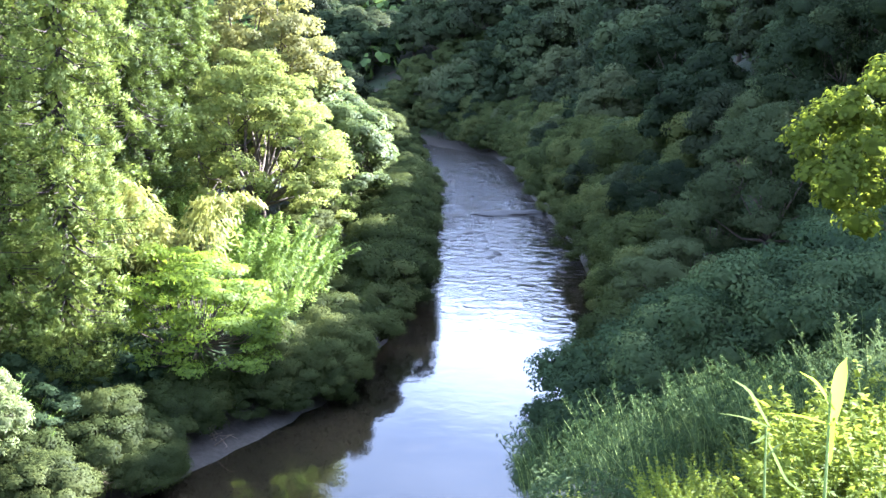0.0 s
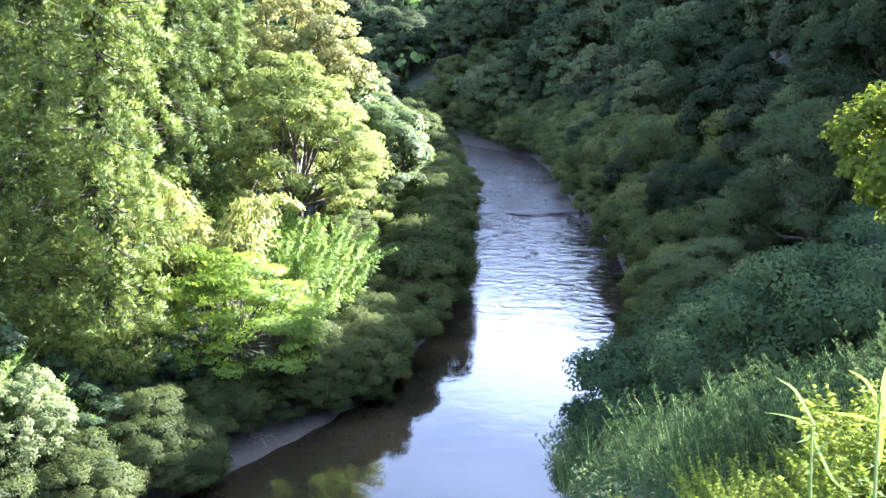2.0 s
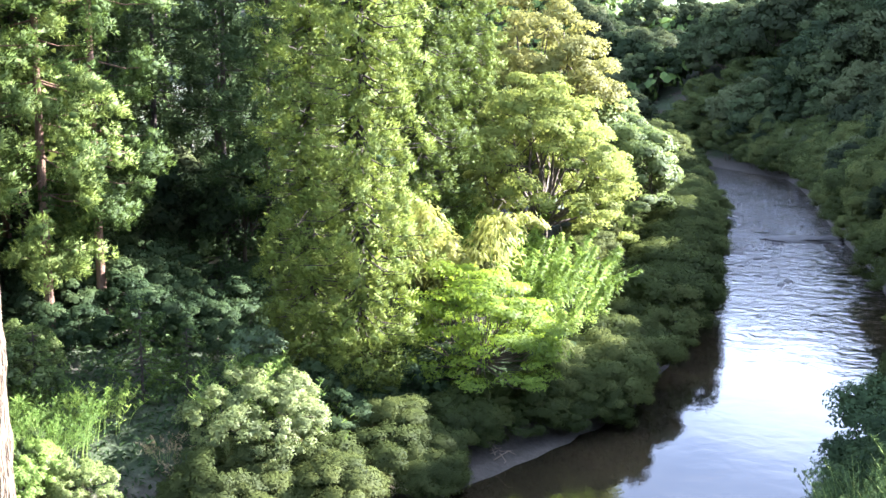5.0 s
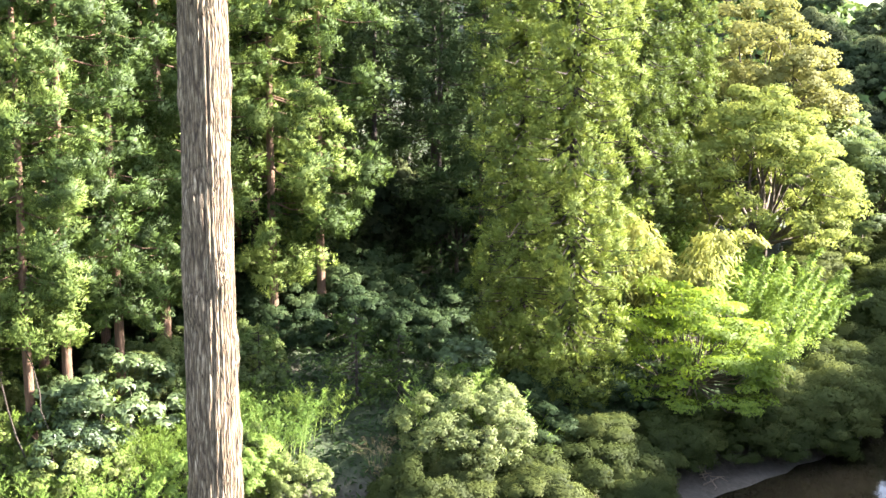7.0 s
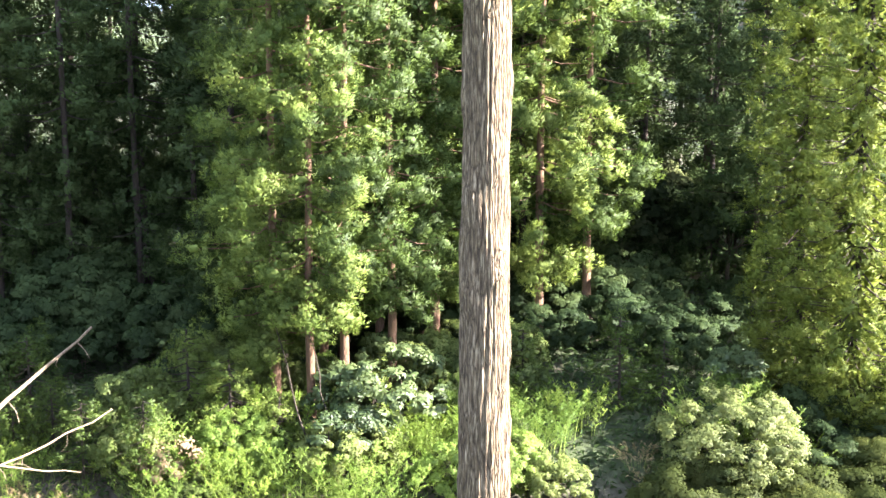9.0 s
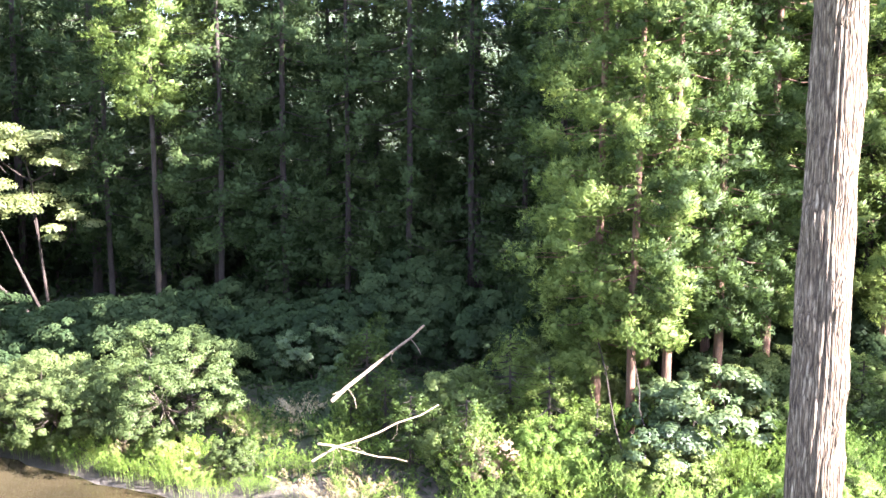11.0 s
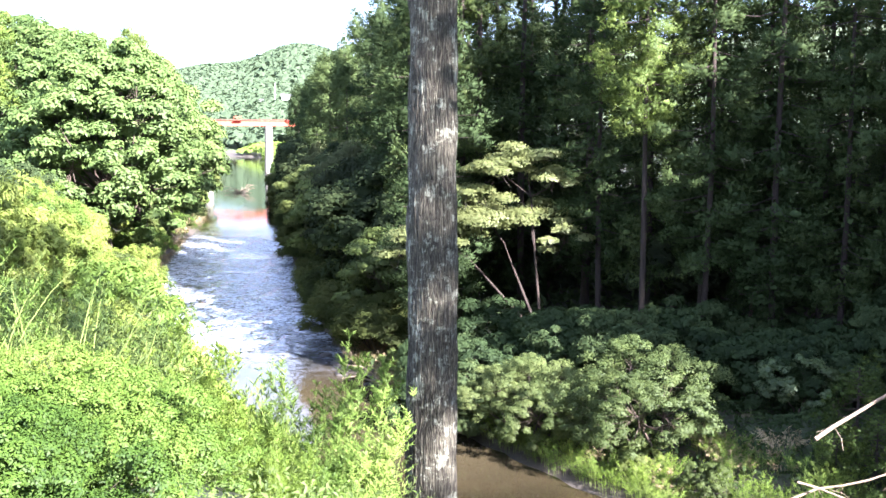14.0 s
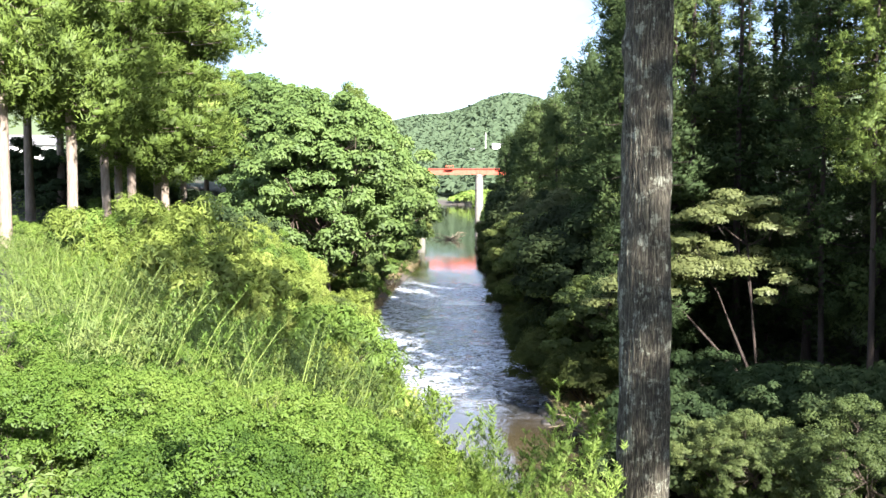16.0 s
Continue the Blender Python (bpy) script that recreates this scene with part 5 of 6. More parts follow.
# ---- camera's bank: two cedar trunks beside the camera ----
for yaw, d, r, bark, seed, crown_z, lab in ((42.0, 8.0, 0.196, M_BARK, 301, 12.9, "tall cedar with fibrous red-brown bark, lit from one side"), (89.9, 10.7, 0.25, M_BARK_GREY, 302, 14.3, "tall cedar with grey lichen-spotted bark")):
    x, y = at(yaw, d)
    g = gz(x, y)
    put("cedar_tree", cedar_mesh(seed, 26, crown_z - g + 0.5, 2.6, M_CEDAR, plumes=220, fan=18, spikes=20, puff=0.10, spread=0.45, bark=bark, trunk_r=r, sides=40, thin=0.7, inner=0, slim=0.22, core=0.3), lab, "tree", yaw, d)

# unseen cedar, added to dapple the second trunk with shade
SHADE_CEDAR = cedar_mesh(303, 28, 11.5, 1.7, M_CEDAR, plumes=64, fan=22, spikes=14, puff=0.17, spread=0.55, trunk_r=0.2, inner=500)
plant("cedar_tree", SHADE_CEDAR, "unseen tall cedar, added uphill to cast shade", "tree", (12.37, 16.83, gz(12.37, 16.83) - 0.3), "roadside cedars", 0.0)
# another unseen cedar, its high crown added to shade the weeds downstream
SHADE_CEDAR_HIGH = cedar_mesh(304, 29.0, 23.6, 1.6, M_CEDAR, plumes=60, fan=22, spikes=14, puff=0.17, spread=0.55, trunk_r=0.2, inner=400)
plant("cedar_tree", SHADE_CEDAR_HIGH, "unseen tall cedar, added uphill to cast shade", "tree", (21.8, 20.9, gz(21.8, 20.9) - 0.3), "roadside cedars", 0.0)

# ---- camera's bank: downstream ----
for yaw, d, s in ((120.5, 36, 1.0), (118.8, 42, 1.0), (118.2, 44, 0.95), (117.4, 43, 1.0), (115.7, 45, 1.0), (116.1, 46, 0.98), (114.8, 52, 1.0),  (123.8, 35, 1.0), (122.5, 45, 1.0), (121, 52, 1)):
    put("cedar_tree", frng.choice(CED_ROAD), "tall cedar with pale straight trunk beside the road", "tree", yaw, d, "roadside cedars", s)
for yaw, d, s in ((107.0, 76, 1.25), (105.4, 92, 1.2), (109.0, 84, 1.2), (104.5, 112, 1.2), (106.5, 120, 1.4), (103.2, 128, 1.1), (111.8, 95, 1.5), (108.2, 105, 1.5), (103.0, 150, 1.2), (102.5, 170, 1.1), (113.5, 90, 1.4), (102.3, 200, 1.2), (110.2, 110, 1.6), (109.5, 130, 1.6), (105, 140, 1.5), (102.6, 140, 0.9), (104, 170, 1.3), (103, 220, 1.3), (105.5, 230, 1.5)):
    x, y = at(yaw, d)
    top = 12 + d * math.tan(radians(float(np.interp(yaw, [101.5, 103, 103.6, 104.9, 107.4, 109.4, 111.8, 113], [-1.5, 0.2, 1.8, 3.6, 4.5, 4.9, 5.5, 6.0]))))
    s = min(s * 1.35, (top - gz(x, y)) / (11.8 if d < 135 and s > 0.85 else 9.8))
    if s < 0.3:
        continue
    put("broadleaf_tree", frng.choice(ROUNDT if d < 135 and s > 0.85 else SUNNY if d < 125 else SUNNY_FAR), "dense sunlit broad-leaved tree above the river bank", "tree", yaw, d, "bank trees", s)
for yaw, d in ((105.6, 108), (105.0, 116)):
    put("cedar_tree", CED_FAR[0], "pointed cedar among broad-leaved trees", "tree", yaw, d, "", 0.85)
n_sp = 0
srng = random.Random(12)
while n_sp < 260:
    yaw = srng.uniform(92, 126)
    d = 8.5 + 75 * srng.random() ** 1.4
    x, y = at(yaw, d)
    s, sd = river_side(np.array([x]), np.array([y]))
    if s[0] < 0.4 or sd[0] > 0 or (93 < yaw < 107 and d < 12.5):
        continue
    # nothing taller than the line of sight to the river
    top = 12 - d * math.tan(radians(float(np.interp(yaw, [92, 97, 103, 108, 114, 126], [17, 15.5, 11.5, 6.5, 2.6, 1.6])) + (4.5 if 9.5 < d < 14 else 0.0))) - 0.2
    g = gz(x, y)
    if top - g < 0.22:
        continue
    n_sp += 1
    if d > 32 and srng.random() < 0.4:
        k = min((top - g) / 2.4, srng.uniform(0.6, 1.1))
        plant("shrub", srng.choice(SHRUB + SHRUB_Y + SHRUB_Y), "leafy sunlit shrub on the steep bank", "bush", (x, y, g - 0.2), "bank shrubs", srng.uniform(0, 6.28), k)
    else:
        k = min((top - g) / 1.5, srng.uniform(0.45, 1.3) * (1.0 if d < 25 else 1.4))
        plant("weed_clump", srng.choice(SPRAY_N if d < 26 else SPRAY + SPRAY_N[1:3]), "clump of tall light green weeds with lance leaves", "plant", (x, y, g - 0.1), "tall weeds", srng.uniform(0, 6.28), k)

brng = random.Random(77)
n_b = 0
while n_b < 80:
    yaw, d = brng.uniform(101.5, 119), brng.uniform(26, 100)
    x, y = at(yaw, d)
    s, sd = river_side(np.array([x]), np.array([y]))
    if s[0] < 0.8 or sd[0] > 0:
        continue
    top = 12 - d * math.tan(radians(float(np.interp(yaw, [101.5, 103.5, 106, 110, 114, 118], [7.5, 6.3, 4.6, 2.9, 1.5, 1.0])))) + brng.uniform(-0.8, 0)
    g = gz(x, y)
    if top - g < 0.6:
        continue
    n_b += 1
    plant("bamboo_scrub", brng.choice(SCRUB + SCRUB + SHRUB_Y), "bright yellow-green bamboo scrub on the river slope", "bamboo", (x, y, g - 0.2), "bamboo scrub", brng.uniform(0, 6.28), min((top - g) / 2.4, brng.uniform(0.9, 1.6)))

# ---- ground cover of small leaves ----


def ground_cover(name, label, seed, count, yaw0, yaw1, d0, d1, side_w, mat, size, lift, aspect=0.4, power=1.0, edge=0.5):
    rng = np.random.default_rng(seed)
    yaw = np.radians(rng.uniform(yaw0, yaw1, count * 2))
    d = d0 + (d1 - d0) * rng.uniform(0, 1, count * 2) ** power
    x, y = -np.sin(yaw) * d, np.cos(yaw) * d
    s, sd = river_side(x, y)
    ok = (s > edge) & (sd == side_w)
    x, y, d = x[ok][:count], y[ok][:count], d[ok][:count]
    hump = 0.5 + 0.5 * np.sin(x * 1.7 + 2 * np.sin(y * 0.9)) * np.cos(y * 1.5)
    z = ground_z(x, y) + rng.uniform(0, 1, len(x)) ** 1.5 * lift * (0.35 + hump)
    nrm = rng.normal(0, 0.55, (len(x), 3)) + np.array([0.1, 0, 1.0])
    ob = new(name, mesh_data(name, *leaves(rng, np.column_stack([x, y, z]), nrm, rng.uniform(0.6, 1.4, len(x)) * size * np.clip(d / 22, 0.5, 2.2), aspect)[:2], mat))
    return tagged(ob, label, "undergrowth", kind="stuff")


ground_cover("undergrowth", "low sunlit weeds and vines on the steep bank", 1, 22000, 92, 128, 4.5, 75, -1, M_BROAD_MID, 0.12, 0.5, power=1.7, edge=0.4)
ground_cover("undergrowth", "low vines and weeds on the shaded slope", 2, 34000, -32, -6, 6, 50, -1, M_SHADE, 0.12, 0.5, power=1.3)
# terrace weeds use that leaf too: shade between shrubs put in colour
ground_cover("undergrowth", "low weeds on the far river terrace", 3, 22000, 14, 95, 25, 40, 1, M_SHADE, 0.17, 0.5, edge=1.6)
ground_cover("undergrowth", "ground plants beneath the cedars, darkened as in shade", 4, 20000, 20, 95, 38, 70, 1, M_SHADE, 0.26, 0.8)
ground_cover("hill_thicket", "thicket beneath the trees of the shaded slope", 5, 15000, -32, 6, 33, 230, -1, M_BROAD_SHADED, 0.22, 2.4, aspect=0.55)

# ---- near plants, upstream side ----


def blade(name, pts, width, mat, parent, label=""):
    """One long leaf: a folded strip along a path, tapering to its tip."""
    pts = np.asarray(pts, float)
    u = np.linspace(0, 1, 9)
    k = np.linspace(0, 1, len(pts))
    c = np.column_stack([np.interp(u, k, pts[:, j]) for j in range(3)])
    c[1:-1] = (c[:-2] + c[1:-1] * 2 + c[2:]) / 4
    t = unit(np.gradient(c, axis=0))
    sd = unit(np.cross(t, np.array([0.25, 0.9, 0.3])))
    nn = np.cross(sd, t)
    w = width * 0.5 * np.sin(np.clip(u * 1.0 + 0.08, 0, 1) * math.pi) ** 0.7 * (1.15 - 0.4 * u)
    v = np.stack([c - sd * w[:, None] + nn * w[:, None] * 0.25, c, c + sd * w[:, None] + nn * w[:, None] * 0.25], 1).reshape(-1, 3)
    i = np.arange(8)[:, None] * 3
    j = np.arange(2)[None, :]
    f = np.stack([i + j, i + j + 1, i + j + 4, i + j + 3], -1).reshape(-1, 4)
    return attach(name, mesh_data(name, v, f, mat, True), parent, label)


def reed(x, y, top, arcs, label, mat):
    g = gz(x, y)
    e = thing("reed", label, "plant", "reeds", loc=(x, y, g))
    h = top - g
    v, f = tube(np.array([[0, 0, -0.1], [0.01, 0.0, h * 0.5], [-0.01, 0.01, h]]), [0.007, 0.006, 0.003], 6)
    attach("stalk", mesh_data("stalk", v, f, M_STEM, True), e)
    for z0, dx, dz, width in arcs:
        a = np.array([0, 0, z0 - g])
        b = a + np.array([dx * 0.5, 0.02, dz * 0.75])
        c = a + np.array([dx, 0.03, dz])
        blade("leaf", [a, b, c], width, mat, e)
    return e


reed(1.0, 2.4, 11.24, ((11.17, 0.03, 0.16, 0.034), (11.20, -0.09, 0.09, 0.008), (11.16, -0.14, 0.02, 0.007), (11.18, 0.015, -0.14, 0.014)), "green reed with one broad backlit leaf", M_BRIGHT)
reed(1.27, 3.62, 10.72, ((10.72, -0.16, 0.18, 0.013), (10.72, -0.20, 0.04, 0.008), (10.66, 0.18, -0.22, 0.012), (10.70, -0.06, -0.06, 0.012), (10.60, 0.08, 0.05, 0.009)), "grey-green arching reed among the weeds", M_GREY)

x, y = at(-26.6, 9.2)
g = gz(x, y)
M_NEAR = leaf_mat("backlit_leaf", (0.045, 0.064, 0.008), (0.130, 0.168, 0.018), (0.30, 0.34, 0.040), trans=0.5, gloss=0.006)
NEARB = broad_mesh(401, 12.32 - g, 1.28, 10.6 - g, M_NEAR, clumps=190, per=120, size=0.056, flat=0.8, stems=5, trunk_r=0.022, aspect=0.6, lobes=16, clump_r=0.62, core=0.5, ragged=0.25, wild=0.8, full=1.75)
plant("leafy_bush", NEARB, "backlit bush with rounded yellow-green leaves beside the camera", "bush", (x, y, g - 0.1), "", 0.4, 1.0)
nrng = random.Random(21)
M_BACKLIT = leaf_mat("backlit_weed", (0.058, 0.086, 0.010), (0.140, 0.180, 0.018), (0.26, 0.30, 0.040), trans=0.42, gloss=0.006)
NEARW = [spray_mesh(411 + i, 1.0, 0.8, M_BACKLIT, stems=30, per=60, leaf=0.07, aspect=0.4, droop=0.2) for i in range(2)]
for i in range(110):
    yaw = nrng.uniform(-27, -8)
    d = nrng.uniform(4.6, 9.5)
    x, y = at(yaw, d)
    g = gz(x, y)
    top = 12 - d * math.tan(radians(float(np.interp(yaw, [-27, -20, -14, -9], [13, 18, 21.0, 23.0])))) + nrng.uniform(-0.35, 0.05)
    if top - g < 0.12:
        continue
    plant("weed_clump", nrng.choice(NEARW), "backlit clump of leafy yellow-green weeds", "plant", (x, y, g - 0.05), "near weeds", nrng.uniform(0, 6.28), min(1.1, top - g))

# ---- near plants, downstream side ----
WILLOW = [plume_mesh(421 + i, 2.2, 1.5, M_WILLOW if i else M_GRASS, stems=30, twigs=28, per=14, leaf=0.072, aspect=0.22, arch=0.7, twig=0.2) for i in range(3)]
for i, (yaw, d, drop) in enumerate(((95.9, 9.6, 11.0), (104.7, 9.4, 9.2), (103.2, 9.0, 11.6), (97.4, 9.2, 13.8), (111.3, 9.4, 10.6), (101.2, 10.2, 15.5), (108.3, 10.6, 12.5), (112.2, 9.6, 14.5), (99.0, 8.8, 18.5), (94.2, 9.6, 18.0), (104.0, 8.6, 17.5), (109.5, 8.2, 17.0), (114.5, 12.5, 10.5), (111, 14.0, 9.5))):
    x, y = at(yaw, d)
    g = gz(x, y)
    h = 12 - d * math.tan(radians(drop)) - g
    plant("willow_shrub", WILLOW[i % 3], "feathery shrub with slender light green leaves", "bush", (x, y, g - 0.1), "willow shrubs", i * 2.1, max(0.45, h / 2.15), 1.0)
M_FINE = leaf_mat("fine_leaf", (0.030, 0.064, 0.010), (0.074, 0.134, 0.020), (0.150, 0.215, 0.044), trans=0.34)
FINE = [broad_mesh(431 + i, 2.4, 1.7, 0.2, M_FINE, clumps=260, per=140, size=0.05, flat=0.8, stems=6, trunk_r=0.05, lobes=18, wild=1.0, clump_r=0.55, core=0.2, full=1.7, ragged=0.36) for i in range(2)]
for i, (yaw, d, drop) in enumerate(((121.5, 8.2, 9.5), (118.0, 7.0, 15.5), (124.5, 7.4, 10.0), (120.5, 11.5, 7.0), (115.8, 8.6, 14.5), (122.8, 6.4, 16.0), (116.8, 6.4, 15.4), (113.9, 6.0, 16.4), (111.4, 6.4, 16.0), (109.0, 5.8, 18.0), (106.4, 6.4, 17.4), (112.6, 5.2, 19.0), (115.6, 5.0, 19.0))):
    x, y = at(yaw, d)
    g = gz(x, y)
    h = 12 - d * math.tan(radians(drop)) - g
    plant("fine_leaved_shrub", FINE[i % 2], "dense green shrub with many tiny leaves", "bush", (x, y, g - 0.1), "fine-leaved shrubs", i * 1.3, max(0.4, h / 2.35))


def vine(yaw, d, z, seed, count, spread, label):
    """A climbing vine: a creeping stem with broad single leaves."""
    rng = np.random.default_rng(seed)
    x, y = at(yaw, d)
    e = thing("kudzu_vine", label, "vine", "kudzu vines", loc=(x, y, z))
    pts = np.cumsum(rng.normal(0, spread * 0.3, (8, 3)) * [1, 1, 0.4], 0)
    pts[:, 2] = np.minimum(pts[:, 2], 0) - np.linspace(0, 0.35, 8)
    v, f = tube(pts, np.full(8, 0.008), 5)
    attach("stem", mesh_data("stem", v, f, M_STEM, True), e)
    for i in range(count):
        p = pts[rng.integers(0, 8)] + rng.normal(0, spread * 0.28, 3) * [1, 1, 0.6]
        s = rng.uniform(0.09, 0.16)
        n = unit(rng.normal(0, 0.35, 3) + np.array([0.5, 0.2, 0.75]))
        t = unit(np.cross(n, rng.normal(size=3)))
        b = np.cross(n, t)
        a = np.linspace(0, 2 * math.pi, 9)[:-1]
        r = s * 0.5 * np.array([1.1, 0.95, 0.9, 0.85, 0.55, 0.85, 0.9, 0.95])
        ring = p + np.cos(a)[:, None] * r[:, None] * t + np.sin(a)[:, None] * r[:, None] * b - n * 0.012
        vv = np.concatenate([ring, [p]])
        ff = np.array([[k, (k + 1) % 8, 8] for k in range(8)])
        attach("leaf", mesh_data("leaf", vv, ff, M_BROAD, True), e)
    return e


vine(117.6, 8.9, 9.95, 1, 34, 0.55, "kudzu vine with broad green leaves over the shrubs")
vine(115.9, 8.4, 9.75, 2, 26, 0.5, "kudzu vine with broad green leaves over the shrubs")
vine(109.8, 9.2, 9.75, 3, 22, 0.45, "kudzu vine with broad green leaves over the shrubs")

# ---- dead wood, dry grass, stones ----


def log(name, p, q, r0, r1, mat, label, twigs=3, seed=0):
    rng = np.random.default_rng(seed)
    p, q = np.array(p, float), np.array(q, float)
    e = thing(name, label, "dead wood", "dead wood", loc=tuple(p))
    u = np.linspace(0, 1, 7)[:, None]
    path = (q - p) * u + rng.normal(0, 0.05, (7, 3))
    attach("stem", mesh_data("stem", *tube(path, np.linspace(r0, r1, 7), 8, rng, 0.06), mat, True), e)
    for i in range(twigs):
        o = path[rng.integers(1, 6)]
        w = rng.normal(0, 0.3, 3) + np.array([0, 0, -0.25])
        attach("twig", mesh_data("twig", *tube(np.array([o, o + w * 0.6 + rng.normal(0, 0.06, 3), o + w * 1.1]), [r1 * 0.5, r1 * 0.35, 0.006], 5), mat, True), e)
    return e


log("fallen_log", (-26.5, 10.6, 3.6), (-27.1, 14.0, 5.4), 0.06, 0.035, M_DEAD, "bleached dead log leaning up from the terrace", 5, 1)
log("fallen_log", (-25.3, 9.6, 2.4), (-25.0, 13.4, 3.5), 0.036, 0.02, M_DEAD, "thin dead log lying over the shrubs", 4, 2)
log("fallen_log", (-25.2, 9.8, 2.9), (-24.3, 12.0, 2.3), 0.035, 0.015, M_DEAD, "broken dead branch on the terrace", 3, 3)
log("leaning_pole", (-21.4, 17.2, 2.6), (-23.6, 17.6, 6.4), 0.022, 0.014, M_BARK_FAR, "thin dead pole leaning on a cedar", 1, 4)
log("leaning_pole", (-20.8, 17.6, 2.6), (-22.6, 18.2, 6.0), 0.02, 0.012, M_BARK_FAR, "thin dead pole leaning on a cedar", 1, 5)


def driftwood(x, y, z, size, count, seed, label):
    rng = np.random.default_rng(seed)
    e = thing("driftwood_pile", label, "driftwood", "driftwood", loc=(x, y, z))
    for i in range(count):
        a = rng.uniform(0, 6.28)
        o = rng.normal(0, size * 0.25, 3) * [1, 1, 0.2]
        ln = size * rng.uniform(0.4, 1.0)
        w = np.array([math.cos(a), math.sin(a), rng.uniform(-0.1, 0.45)]) * ln
        mid = o + w * 0.5 + rng.normal(0, 0.12 * size, 3) + np.array([0, 0, 0.1 * size])
        attach("branch", mesh_data("branch", *tube(np.array([o, mid, o + w]), np.array([0.024, 0.018, 0.007]) * size, 5), M_DEAD, True), e)
    return e


driftwood(-183, -31.6, 0.0, 3.4, 22, 1, "pale driftwood tangle stranded in the river")
driftwood(-46.0, -1.2, gz(-46, -1.2), 1.9, 18, 2, "heap of bleached driftwood on the bank")
driftwood(-48.5, 1.6, gz(-48.5, 1.6), 2.2, 18, 3, "heap of bleached driftwood on the bank")
driftwood(-7.0, 30.6, gz(-7.0, 30.6), 1.0, 8, 4, "grey dead branches at the sandy edge")
drng = random.Random(31)
for i in range(16):
    x, y = -44.5 - drng.uniform(0, 7), -1.6 - drng.uniform(-1.5, 1.2)
    s, sd = river_side(np.array([x]), np.array([y]))
    if s[0] < 0.4:
        continue
    plant("dry_grass", SPRAY_ST[0], "tuft of pale dry grass on the bank", "grass", (x, y, gz(x, y)), "dry grass", drng.uniform(0, 6.28), drng.uniform(0.7, 1.2))
for i in range(48):
    x, y = at(drng.uniform(18, 32), drng.uniform(25, 29))
    s, sd = river_side(np.array([x]), np.array([y]))
    if s[0] < 0.5 or sd[0] < 0:
        continue
    plant("dry_grass", SPRAY_ST[0], "tuft of pale dry grass on the bank", "grass", (x, y, gz(x, y)), "dry grass", drng.uniform(0, 6.28), drng.uniform(0.5, 0.9))
for i in range(30):
    x = -70 - drng.uniform(0, 60)
    yb = float(np.interp(x, RIVER[14:][::-1, 0], RIVER[14:][::-1, 1]) - np.interp(x, RIVER[14:][::-1, 0], HALF[14:][::-1]))
    y = yb - drng.uniform(0.4, 2.4)
    plant("dry_grass", SPRAY_ST[0], "tuft of pale dry grass on the bank", "grass", (x, y, gz(x, y)), "dry grass", drng.uniform(0, 6.28), drng.uniform(0.9, 1.6))
M_BROWN = leaf_mat("withered_leaf", (0.085, 0.058, 0.034), (0.18, 0.125, 0.078), (0.29, 0.215, 0.14), trans=0.2)
WITHER = broad_mesh(441, 2.2, 1.1, 0.2, M_BROWN, clumps=26, per=70, size=0.13, flat=0.9, stems=4, trunk_r=0.05)
put("withered_bush", WITHER, "withered brown brush on the terrace", "bush", 58.6, 28.2, "withered brush", 0.8)
put("withered_bush", WITHER, "withered brown brush on the terrace", "bush", 65.0, 27.2, "withered brush", 0.55)


def rock(x, y, z, s, seed):
    bm = bmesh.new()
    bmesh.ops.create_icosphere(bm, subdivisions=2, radius=s)
    for v in bm.verts:
        k = 1 + 0.28 * noise.noise(v.co / s * 1.3 + Vector((seed, 0, 0))) + 0.1 * noise.noise(v.co / s * 3.1 + Vector((0, seed, 0)))
        v.co = Vector((v.co.x * k * 1.3, v.co.y * k, v.co.z * k * 0.5))
    me = bpy.data.meshes.new("river_rock")
    bm.to_mesh(me)
    bm.free()
    me.materials.append(M_ROCK)
    for p in me.polygons:
        p.use_smooth = True
    ob = new("river_rock", me)
    ob.location = (x, y, z)
    ob.rotation_euler = (0, 0, seed * 1.3)
    return tagged(ob, "dark wet rock standing out of the riffle", "rock", "river rocks")


for i in range(18):
    y = drng.uniform(66, 120)
    x = float(np.interp(y, RIVER[:16][::-1, 1], RIVER[:16][::-1, 0])) + drng.uniform(-2.5, 4.2)
    rock(x, y, drng.uniform(-0.10, -0.03), drng.uniform(0.15, 0.32), i)
for i in range(18):
    rock(drng.uniform(3.2, 9.0), drng.uniform(84.6, 88.0), -0.10, drng.uniform(0.2, 0.5), 60 + i)
for i in range(26):
    y = drng.uniform(58, 112)
    rock(float(np.interp(y, RIVER[:16][::-1, 1], RIVER[:16][::-1, 0])) + drng.uniform(-3.6, 4.4), y, -0.06, drng.uniform(0.12, 0.3), 130 + i)
bm = bmesh.new()
bmesh.ops.create_icosphere(bm, subdivisions=4, radius=1.0)
for v in bm.verts:
    k = 1 + 0.25 * noise.noise(v.co * 1.7) + 0.10 * noise.noise(v.co * 6.0)
    v.co = Vector((v.co.x * k * 3.6, v.co.y * k * 1.5, v.co.z * k * 0.45))
me = bpy.data.meshes.new("gravel_bar")
bm.to_mesh(me)
bm.free()
me.materials.append(M_ROCK)
bar = new("gravel_bar", me)
bar.location = (6.6, 86.3, -0.06)
bar.rotation_euler = (0, 0, 0.2)
tagged(bar, "low dark gravel bar in the riffle", "gravel bar")
